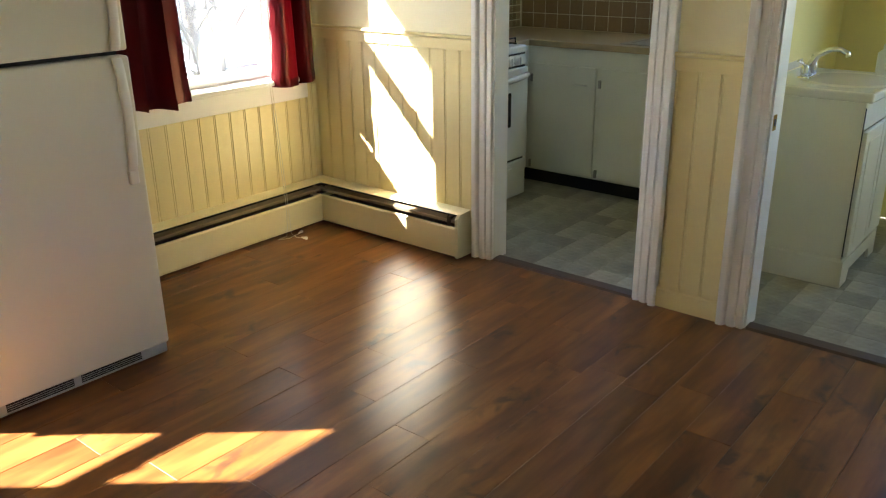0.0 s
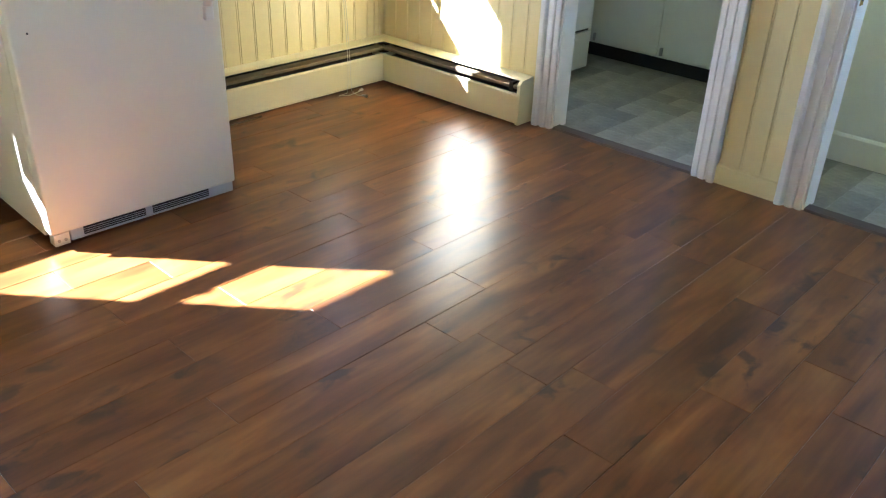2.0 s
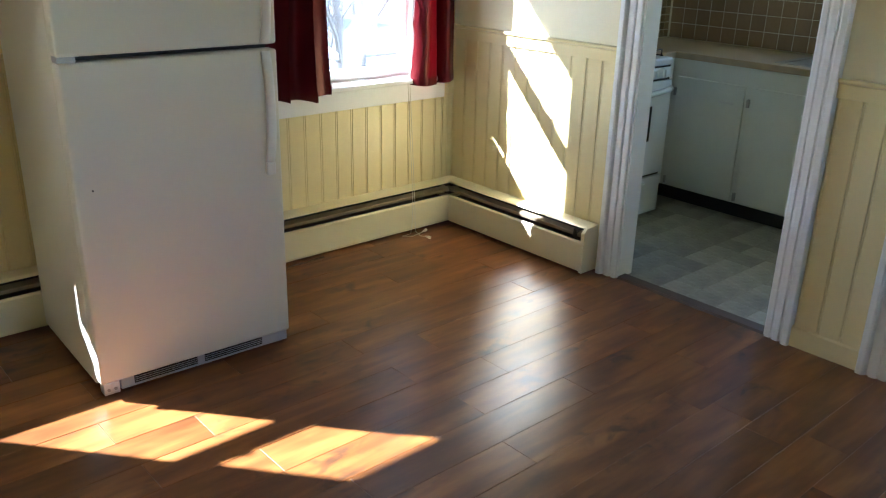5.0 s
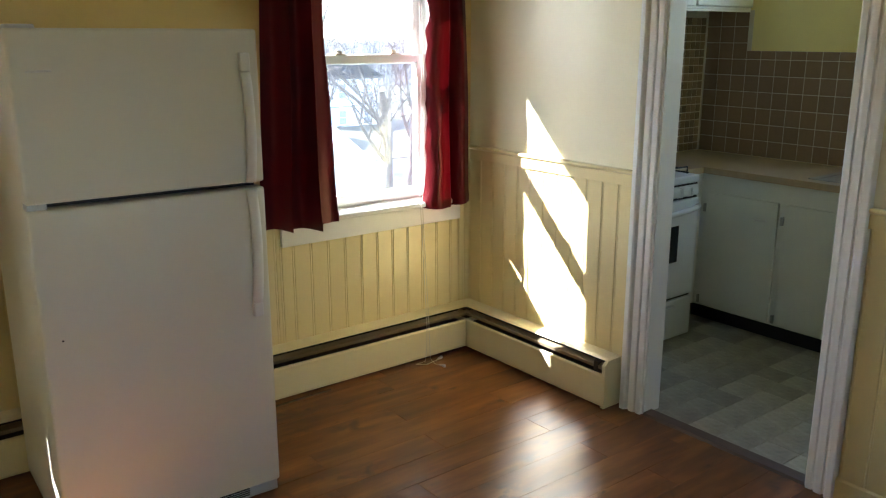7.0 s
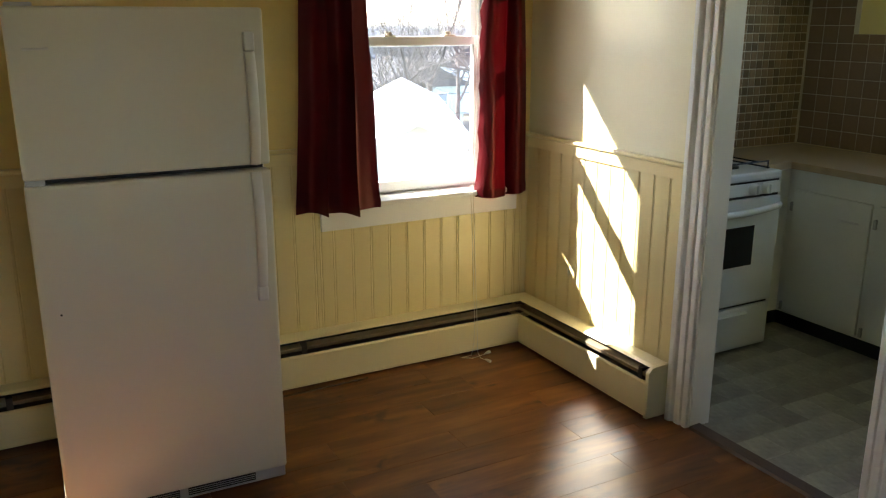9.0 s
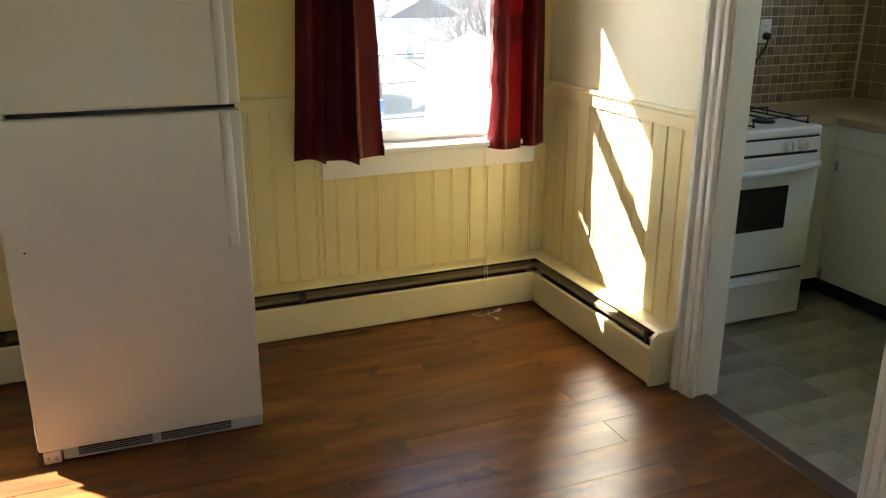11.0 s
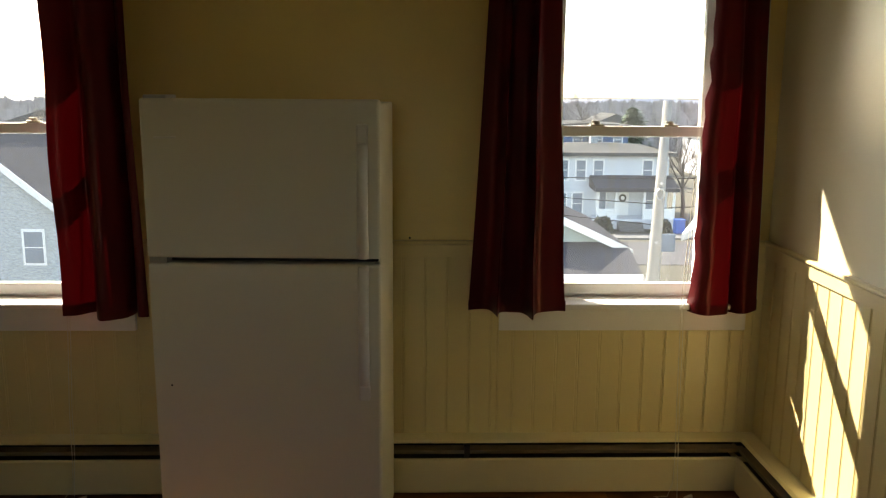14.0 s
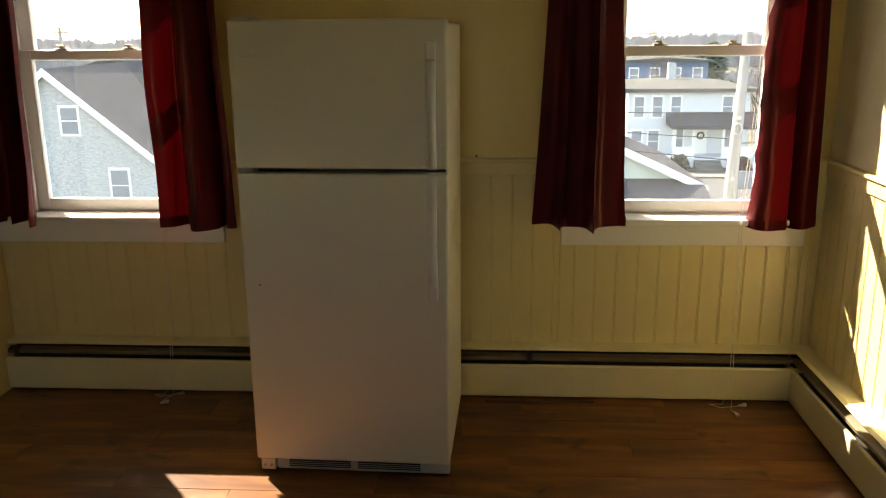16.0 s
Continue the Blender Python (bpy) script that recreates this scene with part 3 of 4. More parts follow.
    kn = Bag().tube([(0.492, y, 0.958) for y in (0.0, -0.004, -0.005, -0.030, -0.034, -0.044, -0.056, -0.063, -0.065)], [0.030, 0.030, 0.013, 0.012, 0.022, 0.028, 0.026, 0.015, 0.003], 18)
    part("knob", kn, M_BRASS, ob, "round brass door knob", smooth=True)
    for z in (0.25, 1.02, 1.8):
        part("hinge", Bag().tube([(0.006, -0.004, z), (0.006, -0.004, z + 0.09)], 0.006, 8), M_STEEL, ob)


entry_door()


# blind cords that hang to the floor
def cord(x, pts, knobs):
    ob = thing("blind_cord", "thin white blind cord trailing over the heater onto the floor", "cord", group="blind cords")
    path = [(x + 0.06, YN + 0.02, 2.17), (x + 0.04, YN - 0.04, 1.4), (x + 0.005, YN - 0.064, 0.86), (x - 0.002, YN - 0.110, 0.40), (x, YN - 0.123, 0.20), (x - 0.004, YN - 0.126, 0.06)]
    line = Bag().tube(path + pts[0], 0.0016, 6)
    part("string", line, M_CORD, ob)
    part("string", Bag().tube([(p[0] + 0.012, p[1] - 0.002, p[2]) for p in path[:-1]] + pts[1], 0.0016, 6), M_CORD, ob)
    for (ax, ay), (bx_, by) in knobs:
        part("tassel", Bag().tube([(ax, ay, 0.009), ((ax + bx_) / 2, (ay + by) / 2, 0.009), (bx_, by, 0.009)], [0.004, 0.007, 0.009], 10), M_PLASTIC, ob, "white plastic tassel", smooth=True)


cord(3.365, [[(3.335, 4.075, 0.004), (3.275, 4.075, 0.003), (3.32, 4.04, 0.003), (3.40, 4.05, 0.006)], [(3.382, 4.09, 0.004), (3.36, 4.02, 0.003), (3.365, 3.98, 0.006)]], [((3.40, 4.05), (3.437, 4.063)), ((3.365, 3.985), (3.372, 3.950))])
cord(0.76, [[(0.72, 4.075, 0.004), (0.675, 4.075, 0.003), (0.70, 4.05, 0.003), (0.775, 4.07, 0.006)], [(0.762, 4.08, 0.004), (0.735, 3.99, 0.003), (0.755, 3.98, 0.006)]], [((0.775, 4.07), (0.815, 4.085)), ((0.745, 3.965), (0.775, 3.99))])
tagged(part("wall_nail", Bag().tube([(2.205, YN + 0.004, 1.125), (2.205, YN - 0.012, 1.128), (2.205, YN - 0.014, 1.128)], [0.002, 0.002, 0.005], 8), M_DARKMETAL), "small dark nail in the yellow wall", "nail")
tagged(part("wood_strip", Bag().tube([(2.25, 4.055, 0.006), (2.75, 4.068, 0.006)], 0.005, 8), M_THRESH), "thin brown wooden strip lying along the heater", "wood strip")


# kitchen
def stove():
    ob = thing("gas_stove", "white gas stove with black grates and a dark oven window", "stove", (4.0, 3.45, 0))
    w = 0.772
    part("body", bx(0.004, w - 0.004, 0.03, 0.655, 0.035, 0.90), M_STOVE, ob, bevel=0.004)
    for x in (0.05, w - 0.05):
        for y in (0.08, 0.6):
            part("foot", Bag().tube([(x, y, 0), (x, y, 0.036)], 0.016, 8), M_BLACK, ob)
    top = part("cooktop", bx(0.0, w, -0.002, 0.655, 0.908, 0.952), M_STOVE, ob, bevel=0.014, seg=3)
    # Black strip standing for shade under the cooktop.
    part("top_gap", bx(0.006, w - 0.006, 0.012, 0.64, 0.898, 0.910), M_BLACK, ob)
    pan = part("control_panel", Bag().prism([(0.002, 0.838), (0.008, 0.898), (0.05, 0.898), (0.05, 0.838)], "x", 0.0, w), M_STOVE, ob, bevel=0.004)
    for x in (0.575, 0.662):
        k = part("knob", Bag().tube([(x, y, 0.869) for y in (0.004, -0.006, -0.022, -0.026)], [0.030, 0.030, 0.026, 0.022], 20), M_STOVE, pan, "white control knob", smooth=False)
        part("grip", bx(x - 0.005, x + 0.005, -0.036, -0.024, 0.846, 0.892), M_STOVE, k, bevel=0.003)
    # Shade above the oven door, as a black strip.
    part("door_gap", bx(0.006, w - 0.006, 0.012, 0.05, 0.822, 0.840), M_BLACK, ob)
    dr = part("oven_door", bx(0.0, w, -0.006, 0.045, 0.272, 0.824), M_STOVE, ob, bevel=0.008, seg=3)
    part("oven_window", bx(0.175, 0.600, -0.009, -0.004, 0.480, 0.686), M_BLACKGLASS, dr, "black oven window", bevel=0.004)
    hp = [(0.02 + (w - 0.04) * i / 16, -0.016 - 0.036 * math.sin(math.pi * i / 16) ** 0.5, 0.778 - 0.012 * math.sin(math.pi * i / 16)) for i in range(17)]
    part("door_handle", Bag().tube(hp, 0.017, 10), M_STOVE, dr, "white bowed oven handle", smooth=True)
    # Shade above the drawer, as a black strip.
    part("drawer_gap", bx(0.008, w - 0.008, 0.014, 0.05, 0.254, 0.274), M_BLACK, ob)
    dw = part("drawer", bx(0.006, w - 0.006, -0.004, 0.045, 0.030, 0.256), M_STOVE, ob, bevel=0.006, seg=3)
    part("drawer_handle", Bag().prism([(-0.004, 0.232), (-0.024, 0.226), (-0.024, 0.218), (-0.004, 0.214)], "x", 0.12, 0.60), M_STOVE, dw, bevel=0.002)
    for cx, cy in ((0.20, 0.17), (0.57, 0.17), (0.20, 0.47), (0.57, 0.47)):
        part("burner", Bag().tube([(cx, cy, 0.950), (cx, cy, 0.964), (cx, cy, 0.970)], [0.055, 0.05, 0.03], 18), M_IRON, ob, "black burner cap")
    for cx in (0.20, 0.57):
        g = Bag()
        r, z0, z1 = 0.0045, 0.952, 0.990
        for yy in (0.06, 0.32, 0.60):
            g.tube([(cx - 0.16, yy, z0), (cx - 0.16, yy, z1), (cx + 0.16, yy, z1), (cx + 0.16, yy, z0)], r, 6)
        for xx in (cx - 0.09, cx + 0.09):
            g.tube([(xx, 0.06, z1), (xx, 0.60, z1)], r, 6)
        for xx in (cx - 0.16, cx + 0.16):
            g.tube([(xx, 0.05, z0 + 0.006), (xx, 0.61, z0 + 0.006)], r, 6)
        part("grate", g, M_IRON, ob, "black wire burner grate")


stove()


def pull(parent, y, z):
    x = 5.07
    pts = [(x - 0.002, y - 0.055, z), (x - 0.022, y - 0.045, z), (x - 0.026, y, z), (x - 0.022, y + 0.045, z), (x - 0.002, y + 0.055, z)]
    part("pull", Bag().tube(pts, 0.005, 8), M_PLASTIC, parent, "white bow pull", smooth=True)


def base_cabinets():
    ob = thing("base_cabinet", "white painted kitchen base cabinet with flush doors", "cabinet")
    part("body", bx(5.07, KX, KY0, KY1, 0.10, 0.905), M_CABINET, ob)
    part("toe_kick", bx(5.13, KX, KY0, KY1, 0.0, 0.10), M_BLACK, ob, "black toe kick")
    part("filler", bx(4.788, 5.07, 3.640, KY1, 0.10, 0.905), M_CABINET, ob)
    part("filler_kick", bx(4.788, 5.13, 3.69, KY1, 0.0, 0.10), M_BLACK, ob)
    for a, b, hy, py in ((3.135, 3.590, 3.600, 3.245), (2.62, 3.095, 3.108, 2.73), (2.10, 2.58, 2.59, None)):
        d = part("door", bx(5.052, 5.069, a, b, 0.115, 0.800), M_CABINET, ob, bevel=0.003)
        if py:
            pull(d, py, 0.690)
        for z in (0.705, 0.140):
            part("hinge", bx(5.050, 5.070, hy - 0.008, hy + 0.008, z - 0.024, z + 0.024), M_STEEL, d, "worn metal hinge", bevel=0.002)
    return ob


base_cabinets()
ct = Bag().prism([(4.785, KY1 - 0.008), (4.785, 3.620), (5.045, 3.620), (5.045, KY0), (KX - 0.008, KY0), (KX - 0.008, KY1 - 0.008)], "z", 0.907, 0.945)
tagged(part("countertop", ct, M_COUNTER, bevel=0.004), "tan laminate L-shaped kitchen countertop", "countertop")
sk = thing("kitchen_sink", "stainless steel sink rim set in the tan countertop", "sink")
for a in ((5.12, 5.60, 2.98, 3.02), (5.12, 5.60, 2.30, 2.34), (5.12, 5.16, 2.34, 2.98), (5.56, 5.60, 2.34, 2.98)):
    part("rim", bx(*a, 0.9455, 0.951), M_STEEL, sk, bevel=0.002)
part("basin", bx(5.16, 5.56, 2.34, 2.98, 0.9452, 0.9465), M_STEEL, sk)
uc = thing("upper_cabinet", "white painted wall cabinet above the stove", "cabinet")
part("body", bx(XE + WALL_E + 0.01, KX - 0.01, 3.80, KY1 - 0.008, 1.845, 2.46), M_CABINET, uc, bevel=0.003)
for a, b in ((3.90, 4.48), (4.50, 5.08), (5.10, 5.66)):
    d = part("door", bx(a, b, 3.782, 3.799, 1.86, 2.44), M_CABINET, uc, bevel=0.003)
part("valance", bx(XE + WALL_E + 0.012, KX - 0.012, 3.802, 3.820, 1.832, 1.8445), M_CABINET, uc)
wo = thing("wall_outlet", "cream wall outlet with a dark plug and cord behind the stove", "outlet")
part("plate", bx(4.938, 5.008, KY1 - 0.016, KY1 - 0.008, 1.270, 1.390), M_PLASTIC, wo, bevel=0.002)
for z in (1.305, 1.356):
    sok = part("socket", bx(4.958, 4.988, KY1 - 0.019, KY1 - 0.0155, z - 0.016, z + 0.016), M_PLASTIC, wo, bevel=0.002)
    for dx in (-0.007, 0.007):
        part("slot", bx(4.973 + dx - 0.0015, 4.973 + dx + 0.0015, KY1 - 0.0195, KY1 - 0.0185, z - 0.005, z + 0.006), M_BLACK, sok)
part("plug", Bag().tube([(4.973, KY1 - 0.018, 1.305), (4.973, KY1 - 0.040, 1.303), (4.973, KY1 - 0.050, 1.295)], [0.020, 0.019, 0.010], 10), M_DARKMETAL, wo, "dark plug")
part("cable", Bag().tube([(4.973, KY1 - 0.045, 1.298), (4.965, KY1 - 0.04, 1.25), (4.93, KY1 - 0.03, 1.19), (4.88, KY1 - 0.025, 1.12), (4.82, KY1 - 0.03, 1.02), (4.79, KY1 - 0.03, 0.90)], 0.005, 8), M_DARKMETAL, wo, "dark cable", smooth=True)


# bathroom vanity
def vanity():
    ob = thing("bathroom_vanity", "cream bathroom vanity with moulded sink top and short legs", "vanity", (4.443, 1.469, 0))
    part("side_panel", bx(0.0, 0.020, 0.0, 0.49, 0.095, 0.864), M_VANITY, ob, bevel=0.002)
    part("side_panel", bx(0.58, 0.60, 0.0, 0.49, 0.095, 0.864), M_VANITY, ob, bevel=0.002)
    part("back", bx(0.02, 0.58, 0.47, 0.49, 0.095, 0.864), M_VANITY, ob)
    part("bottom", bx(0.02, 0.58, 0.02, 0.47, 0.095, 0.115), M_VANITY, ob)
    part("front_rail", bx(0.02, 0.58, 0.0, 0.02, 0.74, 0.864), M_VANITY, ob)
    part("skirt", Bag().prism([(-0.012, 0.0), (-0.012, 0.125), (-0.006, 0.135), (0.0, 0.140), (0.0, 0.0)], "y", -0.004, 0.49), M_VANITY, ob, "moulded base skirt")
    part("skirt", Bag().prism([(-0.012, 0.0), (0.10, 0.0), (0.12, 0.06), (0.48, 0.06), (0.50, 0.0), (0.60, 0.0), (0.60, 0.13), (-0.012, 0.13)], "y", -0.014, 0.0), M_VANITY, ob, "cut-out base skirt with feet")
    for a, b in ((0.012, 0.296), (0.304, 0.588)):
        d = part("door", bx(a, b, -0.022, -0.002, 0.150, 0.735), M_VANITY, ob, bevel=0.004)
        part("panel", bx(a + 0.05, b - 0.05, -0.026, -0.020, 0.20, 0.685), M_VANITY, d, bevel=0.004)
    # Narrow black strip drawn for the shade beside the door.
    part("side_gap", bx(0.001, 0.011, -0.003, 0.0, 0.15, 0.84), M_BLACK, ob)
    prof = [(-0.02, -0.03), (0.15, -0.035), (0.22, -0.075), (0.38, -0.075), (0.45, -0.035), (0.62, -0.03), (0.62, 0.49), (-0.02, 0.49)]
    top = part("sink_top", Bag().prism(prof, "z", 0.866, 0.910), M_PORCELAIN, ob, "cream moulded sink top", bevel=0.010, seg=3)
    ring = []
    for r, z in ((0.215, 0.910), (0.205, 0.918), (0.190, 0.914)):
        ring.append([(0.30 + r * math.cos(a) * 1.05, 0.16 + r * math.sin(a), z) for a in [2 * math.pi * i / 32 for i in range(33)]])
    part("bowl_rim", Bag().sheet(ring), M_PORCELAIN, top, smooth=True)
    part("backsplash", bx(-0.02, 0.62, 0.47, 0.49, 0.910, 0.955), M_PORCELAIN, ob, bevel=0.006)
    return ob


vanity()


def faucet():
    ob = thing("bathroom_faucet", "chrome centreset faucet with lever handles on the vanity", "faucet", (4.70, 1.80, 0.912))
    part("base_plate", bx(-0.085, 0.085, -0.028, 0.028, 0.0, 0.014), M_CHROME, ob, bevel=0.006, seg=3)
    sp = [(0.0, 0.0, 0.012), (0.0, -0.004, 0.06), (0.0, -0.03, 0.105), (0.0, -0.08, 0.135), (0.0, -0.13, 0.140), (0.0, -0.160, 0.125), (0.0, -0.166, 0.108)]
    part("spout", Bag().tube(sp, [0.022, 0.018, 0.014, 0.012, 0.012, 0.012, 0.013], 14), M_CHROME, ob, smooth=True)
    for x in (-0.062, 0.062):
        h = part("handle", Bag().tube([(x, 0, 0.012), (x, 0, 0.030), (x, 0, 0.050), (x, 0, 0.066), (x, 0, 0.072)], [0.020, 0.015, 0.018, 0.014, 0.004], 14), M_CHROME, ob, smooth=True)
        part("lever", Bag().tube([(x, 0, 0.062), (x + (0.02 if x > 0 else -0.02), 0.012, 0.078), (x + (0.045 if x > 0 else -0.045), 0.02, 0.088)], [0.006, 0.006, 0.008], 10), M_CHROME, h, smooth=True)


faucet()
tagged(part("soap_bottle", Bag().tube([(5.30, 1.80, 0.897), (5.30, 1.80, 0.900), (5.30, 1.80, 1.0), (5.30, 1.80, 1.015), (5.30, 1.80, 1.04)], [0.03, 0.034, 0.034, 0.014, 0.012], 16), M_PLASTIC, smooth=False), "white plastic bottle beside the sink", "bottle")
bpy.data.objects["soap_bottle"].location = (-0.32, -0.26, 0.015)

# ---- outdoors ----
GZ = -8.5
M_GRASS = material("winter_grass", (0.062, 0.056, 0.032), 0.9, var=0.4, scale=0.15, grain=4, bump=0.3)
M_ROAD = material("grey_asphalt", (0.05, 0.05, 0.052), 0.85, var=0.2, scale=0.4, grain=20)
M_WALK = material("pale_concrete", (0.13, 0.128, 0.12), 0.8, var=0.15, scale=0.6, grain=12)
M_SIDING = material("white_clapboard", (0.62, 0.64, 0.66), 0.6, var=0.08, scale=0.5, grain=8, stretch=(1, 1, 10))
M_BLUESIDING = material("blue_clapboard", (0.10, 0.15, 0.26), 0.6, var=0.12, scale=0.5, grain=8, stretch=(1, 1, 10))
M_TEAL = material("pale_green_siding", (0.42, 0.50, 0.48), 0.6, var=0.08, scale=0.6, grain=6, stretch=(1, 1, 10))
M_SHINGLE = material("grey_wood_shingle", (0.46, 0.48, 0.48), 0.6, var=0.55, scale=4.5, grain=14, bump=0.9, stretch=(1.2, 1, 3.5))
M_ROOF = material("grey_asphalt_roof", (0.075, 0.075, 0.08), 1.0, spec=0.0, var=0.25, scale=1.2, grain=14, bump=0.4, stretch=(1, 1, 2))
M_PALEROOF = material("pale_flat_roof", (0.10, 0.10, 0.095), 1.0, spec=0.0, var=0.1, scale=0.6, grain=10)
# Dark panes lifted to bluish grey; the veiling haze sits in the colour.
M_PANE = material("veiled_house_window", (0.24, 0.27, 0.31), 0.15, var=0.2, scale=1)
M_POLE = material("weathered_pole", (0.30, 0.28, 0.25), 0.95, spec=0.1, var=0.25, scale=2, grain=30, stretch=(4, 4, 0.4))
M_BARK = material("grey_bark", (0.10, 0.082, 0.07), 0.9, var=0.3, scale=2, grain=18)
M_NEEDLE = material("pine_needles", (0.085, 0.125, 0.065), 0.8, var=0.4, scale=0.8, grain=6)
M_BUSH = material("dark_hedge", (0.035, 0.045, 0.03), 0.9, var=0.4, scale=1, grain=6)
# Hills paled towards blue-grey: the distance haze is mixed into their colour.
M_HILL = material("hazed_far_woods", (0.34, 0.34, 0.38), 1.0, var=0.25, scale=0.02, grain=0.3)
M_BIN = material("blue_plastic", (0.03, 0.12, 0.42), 0.5, var=0.1, scale=2)
M_WIRE = material("black_wire", (0.02, 0.02, 0.02), 1.0, spec=0.0)

tagged(part("ground", bx(-1500, 1500, -1500, 2500, GZ - 0.5, GZ), M_GRASS), "dull winter grass around the houses", "ground", kind="structure")
tagged(part("road", bx(-300, 300, 50, 58, GZ, GZ + 0.03), M_ROAD), "grey asphalt street", "road", kind="structure")
tagged(part("pavement", bx(-300, 300, 59.0, 60.6, GZ, GZ + 0.12), M_WALK), "pale concrete pavement along the street", "pavement", kind="structure")
tagged(part("driveway", bx(7, 15, 26, 50, GZ, GZ + 0.02), M_WALK), "pale sunlit driveway", "driveway", kind="structure")
hill = []
for r, (yy, base) in enumerate(((893, GZ), (900, None), (1400, GZ))):
    row = []
    for i in range(121):
        x = -900 + i * 20
        z = base if base is not None else -9.5 + 4 * noise.noise((x * 0.0035, 3.1, 0)) + 6.5 * math.exp(-((x - 250) / 120) ** 2) + 1.6 * noise.noise((x * 0.05, 8.0, 0))
        row.append((x, yy, z))
    hill.append(row)
tagged(part("backdrop_hill", Bag().sheet(hill), M_HILL, smooth=False), "low wooded winter hills at the horizon, haze in their colour", "hill", kind="structure")


def tree_line(y, x0, x1, top, rough, seed):
    """A far belt of leafless woods: an upright ragged band with a little depth."""
    rows = [[], [], []]
    n = 1400
    for i in range(n + 1):
        x = x0 + (x1 - x0) * i / n
        z = top + rough * (noise.noise((x * 0.035, seed, 0)) + 0.7 * noise.noise((x * 0.19, seed, 4)) + 0.9 * noise.noise((x * 0.9, seed, 9)) + 0.8 * noise.noise((x * 2.9, seed, 13)))
        rows[0].append((x, y, GZ))
        rows[1].append((x, y + 0.1 + 0.1 * noise.noise((x * 0.6, seed, 2)), z - 0.8))
        rows[2].append((x, y + 0.2, z))
    tagged(part("backdrop_woods", Bag().sheet(rows), M_WOODS), "far belt of leafless winter woods", "woods", kind="structure")


M_WOODS = material("leafless_woods", (0.33, 0.29, 0.28), 1.0, var=0.45, scale=0.35, grain=2.5, bump=0.4, stretch=(1, 1, 0.35))
tree_line(150, -200, 200, -4.2, 1.5, 3.3)
tree_line(240, -300, 320, -2.6, 1.8, 7.7)
tree_line(400, -500, 500, -1.4, 2.0, 12.1)


def house_window(parent, x, y, z, w, h, face="front"):
    """A small sash window on a wall that faces the room (front) or the west (side); centre x, y; foot z."""
    def slab(a0, a1, d0, d1, z0, z1):
        return bx(a0, a1, y - d1, y - d0, z0, z1) if face == "front" else bx(x - d1, x - d0, y + a0 - x, y + a1 - x, z0, z1)
    f = part("window", slab(x - w / 2 - 0.12, x + w / 2 + 0.12, 0.0, 0.05, z - 0.12, z + h + 0.14), M_TRIM, parent, "white framed window")
    part("pane", slab(x - w / 2, x + w / 2, 0.05, 0.07, z, z + h / 2 - 0.03), M_PANE, f)
    part("pane", slab(x - w / 2, x + w / 2, 0.05, 0.07, z + h / 2 + 0.03, z + h), M_PANE, f)


def white_house():
    ob = thing("white_house", "white two-storey clapboard house with a front porch across the street", "house")
    x0, x1, y0, y1, z1 = 12.7, 21.9, 66.0, 77.0, -2.75
    part("wall", bx(x0, x1, y0, y1, GZ, z1), M_SIDING, ob)
    g = Bag()
    o = 0.5
    g.v = [(x0 - o, y0 - o, z1), (x1 + o, y0 - o, z1), (x1 + o, y1 + o, z1), (x0 - o, y1 + o, z1), (x0 + 3.5, y0 + 4, z1 + 0.42), (x1 - 3.5, y0 + 4, z1 + 0.42), (x1 - 3.5, y1 - 4, z1 + 0.42), (x0 + 3.5, y1 - 4, z1 + 0.42)]
    g.v += [(v[0], v[1], v[2] - 0.28) for v in g.v[:4]]
    g.f = [(0, 1, 5, 4), (1, 2, 6, 5), (2, 3, 7, 6), (3, 0, 4, 7), (4, 5, 6, 7), (8, 9, 1, 0), (9, 10, 2, 1), (10, 11, 3, 2), (11, 8, 0, 3), (11, 10, 9, 8)]
    part("roof", g, M_PALEROOF, ob)
    part("chimney", bx(16.6, 17.2, 71, 71.6, z1, z1 + 1.7), M_SHINGLE, ob)
    for x in (13.5, 14.9, 16.3, 20.2):
        house_window(ob, x, y0, -4.9, 0.7, 1.5)
    for x in (13.4, 14.7):
        house_window(ob, x, y0, -7.6, 0.75, 1.6)
    for y in (68.0, 70.6, 74.0):
        house_window(ob, x0, y, -4.7, 0.8, 1.5, "side")
        house_window(ob, x0, y, -7.6, 0.8, 1.5, "side")
    pr = part("porch_roof", Bag().prism([(63.4, -5.60), (63.4, -5.30), (66.0, -4.55), (66.0, -5.45)], "x", 15.6, 22.1), M_ROOF, ob, "dark shingled porch roof")
    part("porch_floor", bx(15.8, 22.0, 63.7, 66.0, GZ, -7.75), M_SIDING, ob)
    for x in (15.9, 17.3, 19.5, 21.8):
        part("porch_post", bx(x - 0.09, x + 0.09, 63.8, 63.98, -7.75, -5.55), M_TRIM, ob)
    for a, b in ((15.9, 17.3), (19.5, 21.8)):
        part("porch_rail", bx(a, b, 63.84, 63.92, -7.75, -6.95), M_TRIM, ob)
    part("front_door", bx(17.8, 18.8, 65.92, 66.0, -7.75, -5.75), M_TRIM, ob, "white front door with a dark wreath")
    part("wreath", Bag().tube([(18.3 + 0.24 * math.cos(a), 65.9, -6.35 + 0.24 * math.sin(a)) for a in [i * 0.5236 for i in range(13)]], 0.07, 6), M_BUSH, ob)
    for x in (16.6, 20.4):
        house_window(ob, x, y0, -7.3, 0.7, 1.5)
    for k in range(4):
        part("step", bx(17.4, 19.3, 63.7 - 0.32 * (k + 1), 63.7 - 0.32 * k, GZ, -7.93 - 0.18 * k), M_WALK, ob)


white_house()


